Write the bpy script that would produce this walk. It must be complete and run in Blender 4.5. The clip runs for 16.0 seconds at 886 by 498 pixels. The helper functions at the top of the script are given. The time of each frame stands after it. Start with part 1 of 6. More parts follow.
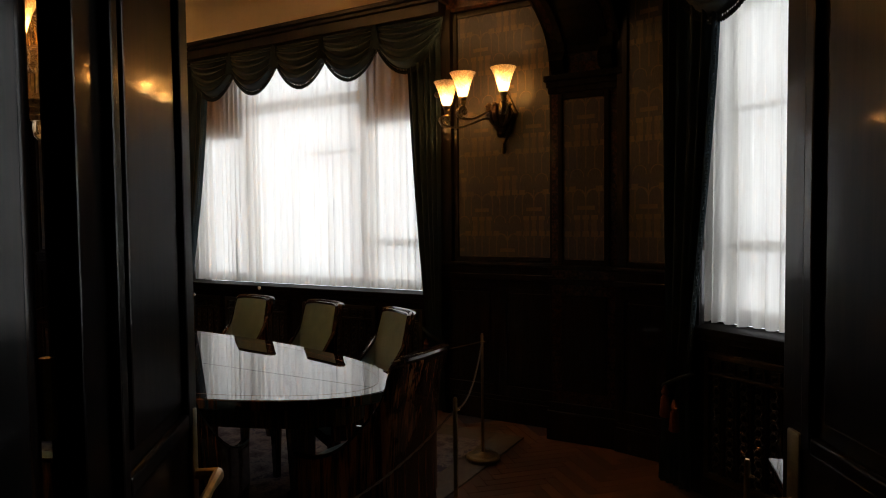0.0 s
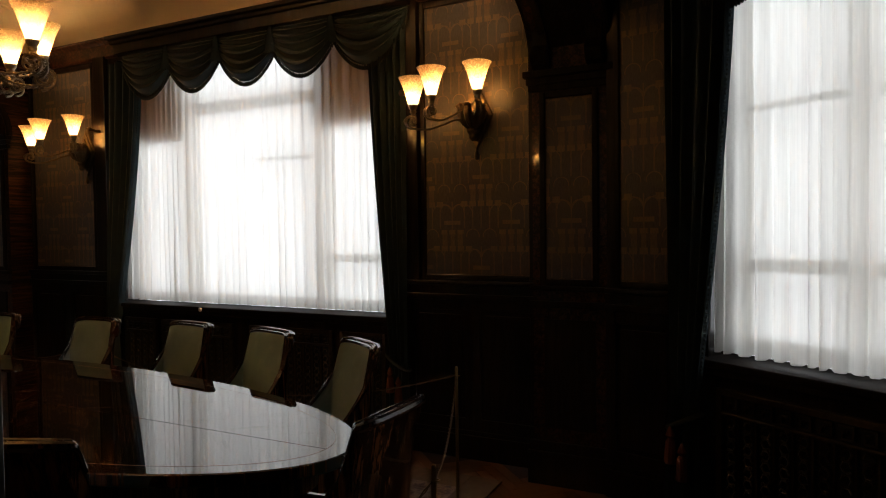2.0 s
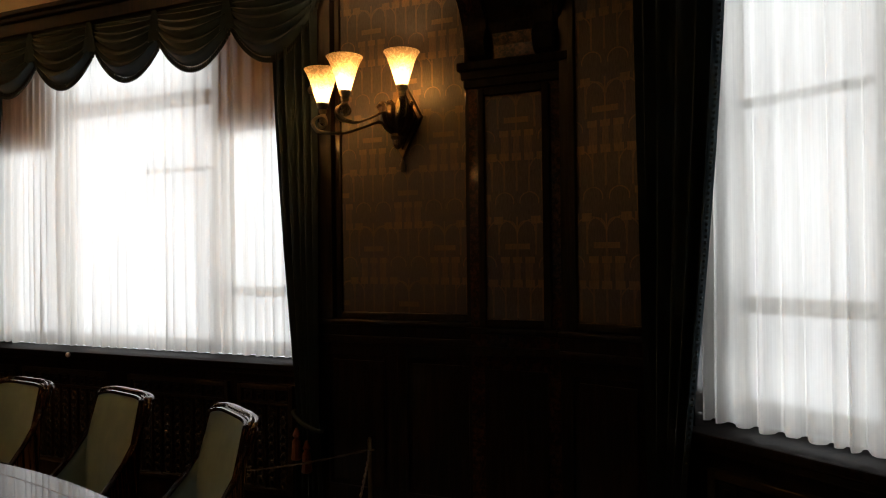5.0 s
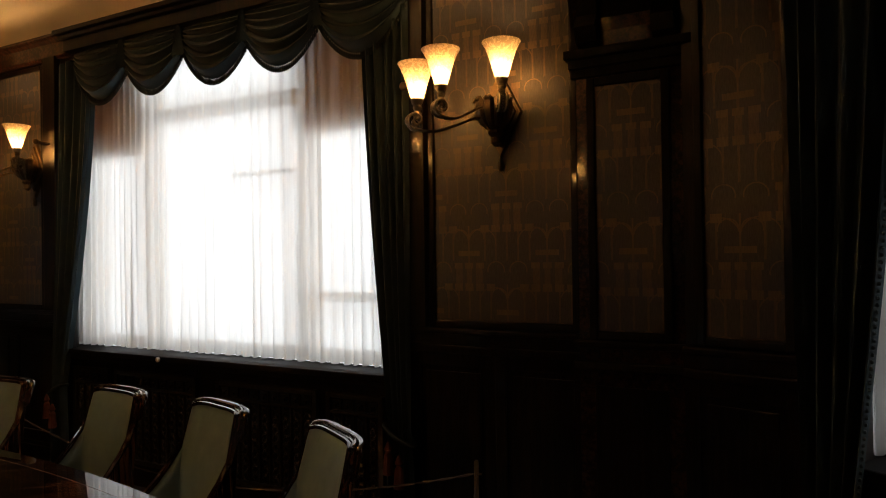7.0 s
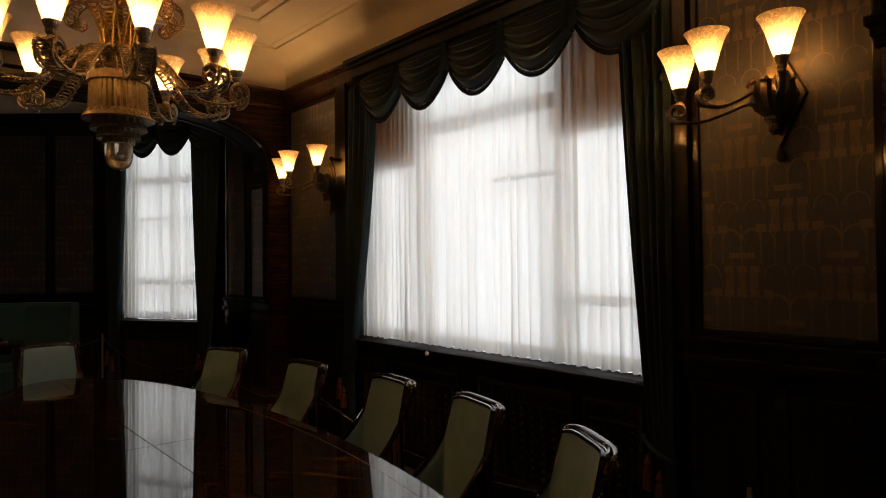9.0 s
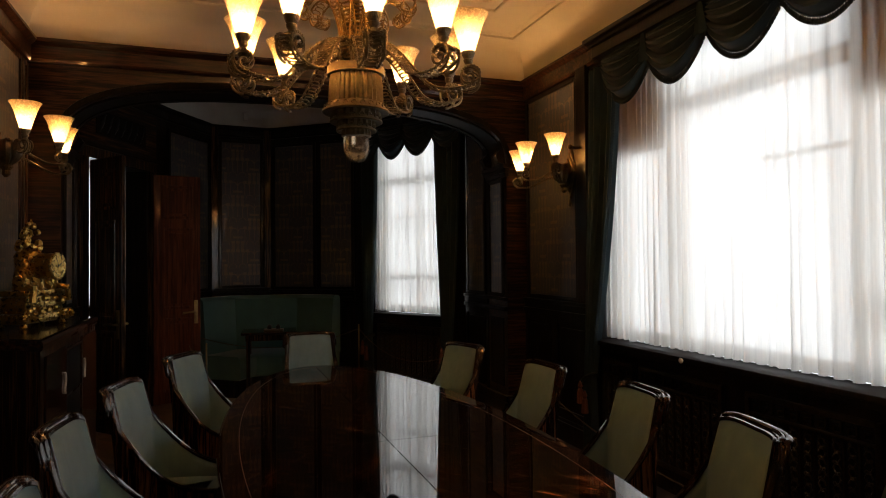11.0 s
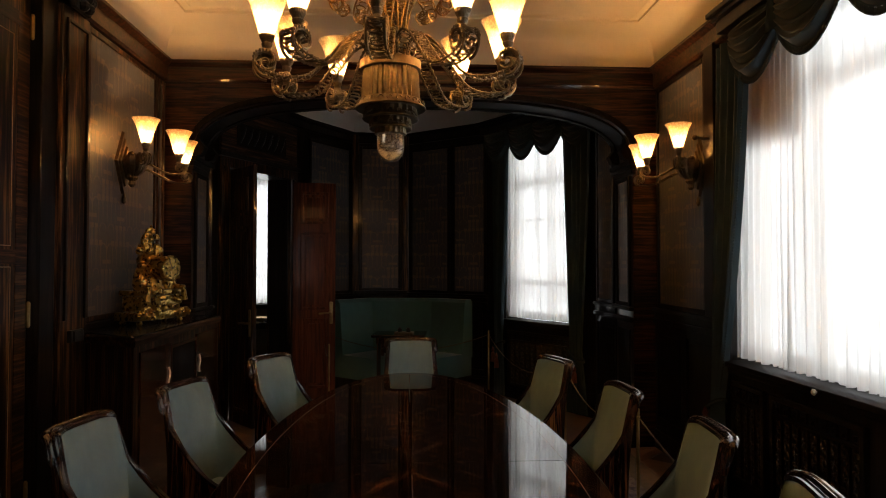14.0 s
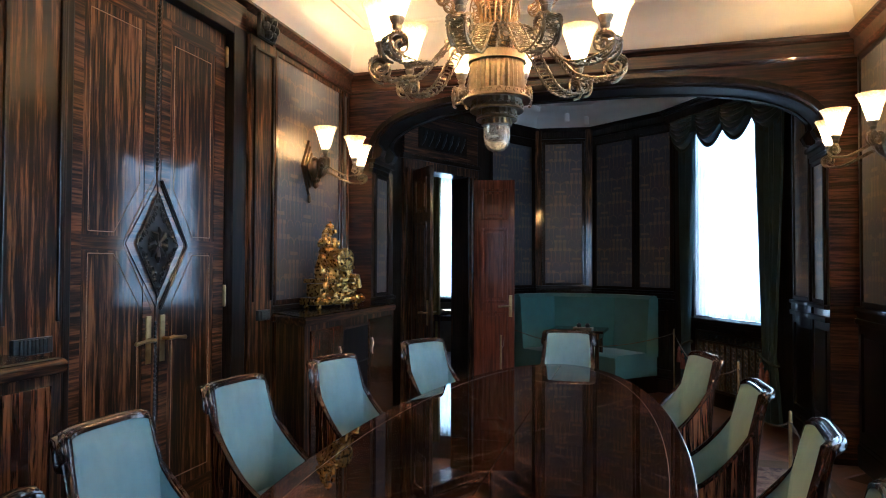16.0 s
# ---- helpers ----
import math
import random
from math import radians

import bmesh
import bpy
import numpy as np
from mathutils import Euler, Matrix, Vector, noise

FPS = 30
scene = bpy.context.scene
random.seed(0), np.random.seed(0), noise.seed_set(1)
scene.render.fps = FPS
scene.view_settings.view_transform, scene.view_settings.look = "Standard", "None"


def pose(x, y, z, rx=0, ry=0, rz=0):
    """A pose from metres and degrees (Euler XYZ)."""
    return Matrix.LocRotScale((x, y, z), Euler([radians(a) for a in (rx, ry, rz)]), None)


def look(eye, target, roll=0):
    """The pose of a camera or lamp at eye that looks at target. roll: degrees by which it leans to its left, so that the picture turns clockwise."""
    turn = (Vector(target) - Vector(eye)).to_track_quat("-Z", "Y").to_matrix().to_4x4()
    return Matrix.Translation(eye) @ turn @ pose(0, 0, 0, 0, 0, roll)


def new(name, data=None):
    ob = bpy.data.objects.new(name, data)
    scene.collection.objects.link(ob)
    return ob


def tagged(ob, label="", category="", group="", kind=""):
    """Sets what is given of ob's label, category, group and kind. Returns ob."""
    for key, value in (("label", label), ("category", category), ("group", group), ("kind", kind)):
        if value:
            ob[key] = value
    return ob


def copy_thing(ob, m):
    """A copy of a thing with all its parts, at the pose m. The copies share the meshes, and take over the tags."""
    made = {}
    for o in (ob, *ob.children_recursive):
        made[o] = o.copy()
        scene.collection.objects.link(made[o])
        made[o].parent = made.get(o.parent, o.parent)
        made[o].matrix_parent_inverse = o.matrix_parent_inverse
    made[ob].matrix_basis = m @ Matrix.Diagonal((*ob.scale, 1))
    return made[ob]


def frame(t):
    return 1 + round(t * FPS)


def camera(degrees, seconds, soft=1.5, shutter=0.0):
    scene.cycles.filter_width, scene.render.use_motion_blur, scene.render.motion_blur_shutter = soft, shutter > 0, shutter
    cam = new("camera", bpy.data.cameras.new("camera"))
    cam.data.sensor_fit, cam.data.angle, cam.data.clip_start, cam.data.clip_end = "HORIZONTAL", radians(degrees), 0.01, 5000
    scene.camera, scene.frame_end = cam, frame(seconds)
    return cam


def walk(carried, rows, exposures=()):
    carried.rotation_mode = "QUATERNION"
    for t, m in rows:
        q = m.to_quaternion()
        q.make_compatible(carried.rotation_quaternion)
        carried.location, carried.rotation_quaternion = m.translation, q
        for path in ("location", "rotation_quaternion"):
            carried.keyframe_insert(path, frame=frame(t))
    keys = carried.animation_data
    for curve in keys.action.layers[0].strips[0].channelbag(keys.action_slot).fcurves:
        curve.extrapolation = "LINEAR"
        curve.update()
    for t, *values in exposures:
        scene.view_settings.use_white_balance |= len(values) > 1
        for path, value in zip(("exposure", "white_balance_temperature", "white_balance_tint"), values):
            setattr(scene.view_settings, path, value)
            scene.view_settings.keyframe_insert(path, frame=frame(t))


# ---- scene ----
cam = camera(68.4, 16.0, 1.05)
PATH = [
    (0, (0.02, 0.339, 1.511), (-0.965, 2.077, 1.425), -0.6),
    (0.5, (-0.048, 0.424, 1.501), (-0.991, 2.186, 1.409), -0.7),
    (1, (-0.094, 0.58, 1.509), (-1.017, 2.353, 1.424), -0.7),
    (1.5, (-0.181, 0.688, 1.526), (-1.083, 2.472, 1.45), -0.8),
    (2, (-0.3, 0.797, 1.549), (-1.171, 2.596, 1.487), -0.7),
    (2.5, (-0.354, 0.907, 1.52), (-1.135, 2.748, 1.483), -0.6),
    (3, (-0.357, 1.071, 1.533), (-1.093, 2.931, 1.506), -0.7),
    (3.5, (-0.358, 1.198, 1.542), (-1.081, 3.063, 1.536), -0.7),
    (6, (-0.672, 1.698, 1.586), (-1.416, 3.555, 1.6), -0.9),
    (6.5, (-0.739, 1.663, 1.592), (-1.532, 3.499, 1.606), -0.8),
    (7, (-0.745, 1.72, 1.588), (-1.654, 3.501, 1.603), -0.8),
    (7.5, (-0.721, 1.781, 1.583), (-1.81, 3.459, 1.6), -0.9),
    (8, (-0.72, 1.817, 1.574), (-1.993, 3.359, 1.603), -0.8),
    (8.5, (-0.735, 1.783, 1.582), (-2.146, 3.2, 1.615), -0.6),
    (9, (-0.746, 1.767, 1.582), (-2.271, 3.061, 1.616), -0.6),
    (9.5, (-0.765, 1.772, 1.593), (-2.425, 2.887, 1.625), -0.7),
    (10, (-0.866, 1.809, 1.574), (-2.631, 2.749, 1.607), -0.7),
    (12.5, (-1.07, 2.309, 1.544), (-3.012, 2.783, 1.587), -0.3),
    (13, (-1.068, 2.463, 1.552), (-3.014, 2.921, 1.602), -0.3),
    (13.5, (-1.099, 2.556, 1.568), (-3.073, 2.877, 1.619), -0.2),
    (14, (-1.158, 2.622, 1.562), (-3.154, 2.735, 1.613), -0.0),
    (14.5, (-1.177, 2.73, 1.575), (-3.171, 2.573, 1.624), 0.1),
    (15, (-1.217, 2.872, 1.585), (-3.183, 2.508, 1.643), 0.0),
    (15.5, (-1.177, 2.985, 1.54), (-3.113, 2.488, 1.601), 0.2),
    (16, (-1.106, 3.115, 1.505), (-3.029, 2.567, 1.553), 0.2),
]
EXPOSURES = [(0, 0.0, 6500, 10), (6.5, 0.12, 6500, 10), (8, 0.0, 6500, 10), (9, -0.15, 6500, 10), (10, -0.1, 6500, 10), (12.5, 0.42, 6500, 10), (14.0, 0.45, 6500, 10), (14.5, 1.05, 5850, 7), (15.0, 1.65, 5100, 4), (15.5, 2.0, 4550, 1), (16, 2.27, 4200, -2)]
walk(cam, [(t, look(eye, target, roll)) for t, eye, target, roll in PATH], EXPOSURES)

# ---- daylight ----
world = bpy.data.worlds.new("overcast_sky")
scene.world = world
world.use_nodes = True
wn = world.node_tree
sky = wn.nodes.new("ShaderNodeTexSky")
sky.sky_type, sky.sun_disc = "NISHITA", False
sky.sun_elevation, sky.sun_rotation = radians(42), radians(206)
sky.air_density, sky.dust_density, sky.ozone_density = 1.0, 6.0, 0.6
wn.links.new(sky.outputs[0], wn.nodes["Background"].inputs[0])
wn.nodes["Background"].inputs[1].default_value = 0.15
sun = new("sun", bpy.data.lights.new("sun", "SUN"))
sun.data.energy, sun.data.angle, sun.data.color = 1.5, radians(20), (1.0, 0.96, 0.9)
sun.matrix_world = look((0, 0, 0), (0.3, 0.62, -0.62))
BULB = 15.5


# ---- materials ----
class Mat:
    """A node material with shorthand for its nodes."""

    def __init__(self, name):
        self.m = bpy.data.materials.new(name)
        self.m.use_nodes = True
        self.t = self.m.node_tree
        self.b = self.t.nodes["Principled BSDF"]

    def n(self, kind, **at):
        node = self.t.nodes.new("ShaderNode" + kind)
        for k, v in at.items():
            if k == "operation":
                node.operation = v
            elif k == "blend_type":
                node.data_type, node.blend_type = "RGBA", v
            elif k == "wave_type":
                node.wave_type = v
            elif k == "bands_direction":
                node.bands_direction = v
        return node

    def link(self, a, b):
        self.t.links.new(a, b)

    def coords(self, scale=(1, 1, 1), random=True, kind="Object"):
        tc = self.n("TexCoord")
        mp = self.n("Mapping")
        mp.inputs["Scale"].default_value = scale
        self.link(tc.outputs[kind], mp.inputs["Vector"])
        if random:
            info = self.n("ObjectInfo")
            mul = self.n("Math", operation="MULTIPLY")
            mul.inputs[1].default_value = 37.0
            self.link(info.outputs["Random"], mul.inputs[0])
            self.link(mul.outputs[0], mp.inputs["Location"])
        return mp.outputs[0]

    def noise(self, vec, scale, detail=4.0, rough=0.6, distort=0.0):
        x = self.n("TexNoise")
        x.inputs["Scale"].default_value, x.inputs["Detail"].default_value = scale, detail
        x.inputs["Roughness"].default_value, x.inputs["Distortion"].default_value = rough, distort
        self.link(vec, x.inputs["Vector"])
        return x.outputs["Fac"]

    def ramp(self, fac, stops):
        r = self.n("ValToRGB")
        els = r.color_ramp.elements
        while len(els) < len(stops):
            els.new(0.5)
        for e, (p, c) in zip(els, stops):
            e.position = p
            e.color = (*c, 1) if len(c) == 3 else c
        self.link(fac, r.inputs[0])
        return r.outputs[0]

    def math(self, op, a, b=None, c=None):
        x = self.n("Math", operation=op)
        for i, v in enumerate((a, b, c)):
            if v is None:
                continue
            if isinstance(v, (int, float)):
                x.inputs[i].default_value = v
            else:
                self.link(v, x.inputs[i])
        return x.outputs[0]

    def mix(self, fac, a, b, mode="MIX"):
        x = self.n("Mix", blend_type=mode)
        for i, v in ((0, fac), (6, a), (7, b)):
            if isinstance(v, (int, float)):
                x.inputs[i].default_value = v
            elif isinstance(v, tuple):
                x.inputs[i].default_value = (*v, 1)
            else:
                self.link(v, x.inputs[i])
        return x.outputs[2]

    def set(self, **at):
        for k, v in at.items():
            sock = self.b.inputs[{"color": "Base Color", "rough": "Roughness", "metal": "Metallic", "coat": "Coat Weight", "coat_rough": "Coat Roughness", "sheen": "Sheen Weight", "spec": "Specular IOR Level", "alpha": "Alpha", "trans": "Transmission Weight", "sub": "Subsurface Weight"}[k]]
            if isinstance(v, (int, float)):
                sock.default_value = v
            elif isinstance(v, tuple):
                sock.default_value = (*v, 1)
            else:
                self.link(v, sock)
        return self

    def bump(self, height, strength=0.2, distance=0.002):
        x = self.n("Bump")
        x.inputs["Strength"].default_value, x.inputs["Distance"].default_value = strength, distance
        self.link(height, x.inputs["Height"])
        self.link(x.outputs[0], self.b.inputs["Normal"])
        return self


def veneer(name, dark, mid, light, axis="Z", rough=0.22, fine=1.0, coat=0.9, coat_rough=0.07):
    """Polished ebony veneer with streaks along one axis."""
    m = Mat(name)
    s = {"Z": (1, 1, 0.05), "X": (0.05, 1, 1), "Y": (1, 0.05, 1)}[axis]
    v = m.coords(tuple(k * fine for k in s))
    streak = m.noise(v, 56, 5, 0.66, 0.5)
    broad = m.noise(v, 14, 3, 0.6, 0.4)
    both = m.math("ADD", m.math("MULTIPLY", streak, 0.68), m.math("MULTIPLY", broad, 0.32))
    col = m.ramp(both, [(0.44, dark), (0.505, mid), (0.60, light)])
    dust = m.noise(m.coords((1, 1, 1)), 3.0, 4)
    r = m.math("ADD", rough - 0.06, m.math("MULTIPLY", dust, 0.14))
    m.set(color=col, rough=m.math("ADD", r, 0.12), spec=0.15, coat=coat, coat_rough=coat_rough)
    m.bump(m.math("ADD", streak, m.math("MULTIPLY", m.noise(m.coords((1, 1, 0.3)), 4.0, 2), 6.0)), 0.12, 0.001)
    return m.m


def plain(name, color, rough=0.5, metal=0.0, var=0.25, scale=12, bump=0.15, coat=0.0, sheen=0.0):
    """One colour with cloudy and fine variation."""
    m = Mat(name)
    v = m.coords((1, 1, 1))
    a = m.noise(v, scale, 5)
    f = m.noise(v, scale * 14, 3)
    k = m.math("ADD", m.math("MULTIPLY", a, 0.7), m.math("MULTIPLY", f, 0.3))
    lo = tuple(c * (1 - var) for c in color)
    hi = tuple(min(1, c * (1 + var)) for c in color)
    m.set(color=m.ramp(k, [(0.3, lo), (0.7, hi)]), rough=m.math("ADD", rough - 0.08, m.math("MULTIPLY", a, 0.16)), metal=metal, coat=coat, sheen=sheen)
    m.bump(f, bump, 0.001)
    return m.m


WOOD = veneer("ebony_veneer", (0.006, 0.003, 0.002), (0.026, 0.0105, 0.0045), (0.150, 0.068, 0.025))
WOOD_H = veneer("ebony_veneer_across", (0.009, 0.004, 0.003), (0.035, 0.014, 0.006), (0.125, 0.054, 0.020), "X")
WOOD_Y = veneer("ebony_veneer_along_y", (0.008, 0.0035, 0.0025), (0.03, 0.011, 0.006), (0.07, 0.026, 0.012), "Y")
TRIM = veneer("black_polished_wood", (0.004, 0.003, 0.0025), (0.009, 0.0055, 0.004), (0.018, 0.010, 0.007), "Z", 0.22, 1.0, 0.5, 0.07)
SATIN = veneer("dull_black_wood", (0.003, 0.0025, 0.002), (0.007, 0.0045, 0.0035), (0.014, 0.008, 0.006), "Z", 0.5, 1.0, 0.0)
RED = veneer("mahogany", (0.060, 0.014, 0.006), (0.105, 0.026, 0.010), (0.15, 0.042, 0.016), "Z", 0.4, 0.7, 0.12)
CREAM = plain("cream_plaster", (0.84, 0.74, 0.56), 0.75, 0, 0.04, 4, 0.05)
WHITE = plain("white_plaster", (0.80, 0.78, 0.74), 0.8, 0, 0.04, 4, 0.05)
BRASS = plain("aged_brass", (0.38, 0.26, 0.11), 0.32, 1.0, 0.35, 30, 0.2)
GILT = plain("gilt_bronze", (0.42, 0.25, 0.06), 0.28, 1.0, 0.45, 40, 0.25)
BRONZE = plain("dark_bronze", (0.17, 0.128, 0.085), 0.36, 1.0, 0.4, 40, 0.3)
LAMP_BRONZE = plain("lamp_bronze", (0.20, 0.162, 0.108), 0.36, 1.0, 0.4, 40, 0.3)
DARK_BRONZE = plain("blackened_bronze", (0.08, 0.06, 0.042), 0.42, 1.0, 0.4, 40, 0.3)
IRON = plain("blackened_iron", (0.03, 0.033, 0.036), 0.4, 0.6, 0.3, 40, 0.3)
VELVET = plain("green_velvet_curtain", (0.014, 0.033, 0.043), 0.9, 0, 0.3, 9, 0.2, 0, 0.2)
FRINGE = plain("dark_green_fringe", (0.02, 0.03, 0.028), 0.9, 0, 0.3, 60, 0.3)
SOFA = plain("sea_green_upholstery", (0.055, 0.135, 0.125), 0.85, 0, 0.15, 8, 0.2, 0, 0.3)
FRAME = plain("pale_window_paint", (0.78, 0.72, 0.62), 0.45, 0, 0.05, 6, 0.05)
MARBLE = plain("black_stone_top", (0.02, 0.019, 0.018), 0.15, 0, 0.4, 9, 0.02)
TABLE_LINE = plain("brown_stringing", (0.10, 0.05, 0.022), 0.4)
INLAY = plain("pale_inlay", (0.30, 0.17, 0.08), 0.3)
PLATE = plain("white_enamel", (0.78, 0.76, 0.70), 0.3, 0, 0.03, 6, 0.0)


def chair_fabric():
    m = Mat("pale_aqua_upholstery")
    v = m.coords((1, 1, 1))
    cloud = m.noise(v, 7, 5, 0.65)
    nap = m.noise(v, 420, 2)
    wear = m.noise(m.coords((1, 1, 0.25)), 22, 4)
    k = m.math("ADD", m.math("MULTIPLY", cloud, 0.5), m.math("ADD", m.math("MULTIPLY", nap, 0.2), m.math("MULTIPLY", wear, 0.3)))
    m.set(color=m.ramp(k, [(0.3, (0.13, 0.22, 0.25)), (0.55, (0.175, 0.285, 0.325)), (0.75, (0.25, 0.35, 0.37))]), rough=0.9, sheen=0.15)
    m.bump(nap, 0.2, 0.001)
    return m.m


FABRIC = chair_fabric()


def damask():
    """Grey wall fabric woven with fountain motifs in gold thread, staggered row by row."""
    m = Mat("gold_fountain_damask")
    tc = m.n("TexCoord")
    sep = m.n("SeparateXYZ")
    m.link(tc.outputs["Object"], sep.inputs[0])
    x, z = sep.outputs[0], sep.outputs[2]
    wx, wz = 0.42, 0.60

    def between(a, lo, hi):
        return m.math("MULTIPLY", m.math("GREATER_THAN", a, lo), m.math("LESS_THAN", a, hi))

    def both(a, b):
        return m.math("MULTIPLY", a, b)

    def top(a, b):
        return m.math("MAXIMUM", a, b)

    def ring(cx, cz, r, c, h):
        d = m.math("SQRT", m.math("ADD", m.math("POWER", m.math("SUBTRACT", c, cx), 2.0), m.math("POWER", m.math("SUBTRACT", h, cz), 2.0)))
        return both(m.math("LESS_THAN", m.math("ABSOLUTE", m.math("SUBTRACT", d, r)), 0.0028), m.math("GREATER_THAN", h, cz - 0.01))

    def fountain(dx, dz):
        """One stepped fountain in its cell: three tiers with falling water, jets above."""
        u = m.math("SUBTRACT", m.math("FRACT", m.math("DIVIDE", m.math("ADD", x, dx), wx)), 0.5)
        h = m.math("MULTIPLY", m.math("FRACT", m.math("DIVIDE", m.math("ADD", z, dz), wz)), wz)
        c = m.math("ABSOLUTE", m.math("MULTIPLY", u, wx))
        saw = m.math("FRACT", m.math("DIVIDE", m.math("ADD", c, 0.0225), 0.06))
        tooth = m.math("LESS_THAN", saw, 0.75)
        line = between(saw, 0.30, 0.46)
        solid = both(between(h, 0.375, 0.402), m.math("LESS_THAN", c, 0.060))
        solid = top(solid, both(both(between(h, 0.310, 0.340), m.math("LESS_THAN", c, 0.098)), tooth))
        solid = top(solid, both(both(between(h, 0.195, 0.232), m.math("LESS_THAN", c, 0.158)), tooth))
        falls = both(both(between(h, 0.340, 0.375), m.math("LESS_THAN", c, 0.050)), line)
        falls = top(falls, both(both(between(h, 0.232, 0.310), m.math("LESS_THAN", c, 0.095)), m.math("LESS_THAN", saw, 0.62)))
        falls = top(falls, both(both(between(h, 0.050, 0.195), m.math("LESS_THAN", c, 0.150)), line))
        jets = top(ring(0.045, 0.470, 0.040, c, h), ring(0.075, 0.440, 0.075, c, h))
        jets = top(jets, ring(0.150, 0.300, 0.045, c, h))
        jets = top(jets, both(m.math("LESS_THAN", c, 0.004), between(h, 0.402, 0.53)))
        return top(m.math("MULTIPLY", solid, 0.78), top(m.math("MULTIPLY", falls, 0.5), m.math("MULTIPLY", jets, 0.75)))

    ink = top(fountain(0.0, 0.0), fountain(0.21, 0.30))
    vv = m.coords((1, 1, 1), False)
    worn = m.noise(vv, 5, 5, 0.7)
    thread = m.noise(m.coords((1, 1, 0.12), False), 260, 2)
    fac = both(ink, m.math("MULTIPLY", m.math("ADD", thread, 0.28), m.math("MULTIPLY", worn, 1.15)))
    base = m.ramp(thread, [(0.3, (0.042, 0.041, 0.047)), (0.7, (0.082, 0.080, 0.090))])
    col = m.mix(m.math("MINIMUM", fac, 0.9), base, (0.38, 0.26, 0.145))
    m.set(color=col, rough=0.42, metal=m.math("MINIMUM", fac, 0.85), sheen=0.1)
    m.bump(m.math("ADD", ink, thread), 0.25, 0.001)
    return m.m


DAMASK = damask()


def sheer():
    m = Mat("white_sheer_voile")
    v = m.coords((1, 1, 0.02), False)
    thread = m.math("ADD", m.math("MULTIPLY", m.noise(v, 150, 3), 0.45), m.math("MULTIPLY", m.noise(v, 21, 3), 0.55))
    tr = m.n("BsdfTransparent")
    tl = m.n("BsdfTranslucent")
    df = m.n("BsdfDiffuse")
    tl.inputs[0].default_value = (0.88, 0.87, 0.84, 1)
    df.inputs[0].default_value = (0.80, 0.78, 0.74, 1)
    a, b = m.n("MixShader"), m.n("MixShader")
    a.inputs[0].default_value = 0.42
    m.link(tl.outputs[0], a.inputs[1])
    m.link(df.outputs[0], a.inputs[2])
    m.link(m.math("MINIMUM", 0.985, m.math("ADD", 0.66, m.math("MULTIPLY", thread, 0.48))), b.inputs[0])
    m.link(tr.outputs[0], b.inputs[1])
    m.link(a.outputs[0], b.inputs[2])
    m.link(b.outputs[0], m.t.nodes["Material Output"].inputs[0])
    return m.m


SHEER = sheer()


def blind_cloth():
    """Tan woven blind that lets some daylight glow through."""
    m = Mat("tan_blind_cloth")
    weave = m.noise(m.coords((1, 1, 0.2), False), 160, 3)
    tl, df, mixer = m.n("BsdfTranslucent"), m.n("BsdfDiffuse"), m.n("MixShader")
    m.link(m.ramp(weave, [(0.3, (0.27, 0.145, 0.055)), (0.7, (0.36, 0.20, 0.085))]), tl.inputs[0])
    df.inputs[0].default_value = (0.55, 0.38, 0.22, 1)
    mixer.inputs[0].default_value = 0.5
    m.link(tl.outputs[0], mixer.inputs[1])
    m.link(df.outputs[0], mixer.inputs[2])
    m.link(mixer.outputs[0], m.t.nodes["Material Output"].inputs[0])
    return m.m


BLIND = blind_cloth()


def pane_glass():
    m = Mat("window_glass")
    tr, gl = m.n("BsdfTransparent"), m.n("BsdfGlossy")
    gl.inputs["Roughness"].default_value = 0.02
    mixer = m.n("MixShader")
    mixer.inputs[0].default_value = 0.06
    m.link(tr.outputs[0], mixer.inputs[1])
    m.link(gl.outputs[0], mixer.inputs[2])
    m.link(mixer.outputs[0], m.t.nodes["Material Output"].inputs[0])
    return m.m


GLASS = pane_glass()


def shade_glass():
    """Etched amber-white lamp glass: lets part of the bulb's light straight through."""
    m = Mat("etched_lamp_glass")
    v = m.coords((1, 1, 1))
    etch = m.noise(v, 60, 2, 0.4, 1.2)
    tr, tl, gl = m.n("BsdfTransparent"), m.n("BsdfTranslucent"), m.n("BsdfGlossy")
    tr.inputs[0].default_value = (1.0, 0.86, 0.64, 1)
    tl.inputs[0].default_value = (0.60, 0.52, 0.40, 1)
    gl.inputs["Roughness"].default_value = 0.15
    a, b = m.n("MixShader"), m.n("MixShader")
    m.link(m.math("ADD", 0.56, m.math("MULTIPLY", m.math("GREATER_THAN", etch, 0.52), 0.32)), a.inputs[0])
    m.link(tr.outputs[0], a.inputs[1])
    m.link(tl.outputs[0], a.inputs[2])
    b.inputs[0].default_value = 0.06
    m.link(a.outputs[0], b.inputs[1])
    m.link(gl.outputs[0], b.inputs[2])
    m.link(b.outputs[0], m.t.nodes["Material Output"].inputs[0])
    return m.m


SHADE = shade_glass()


def bulb_light():
    m = Mat("lit_bulb")
    em = m.n("Emission")
    em.inputs[0].default_value, em.inputs[1].default_value = (1.0, 0.66, 0.30, 1), 55.0
    m.link(em.outputs[0], m.t.nodes["Material Output"].inputs[0])
    return m.m


LIT = bulb_light()


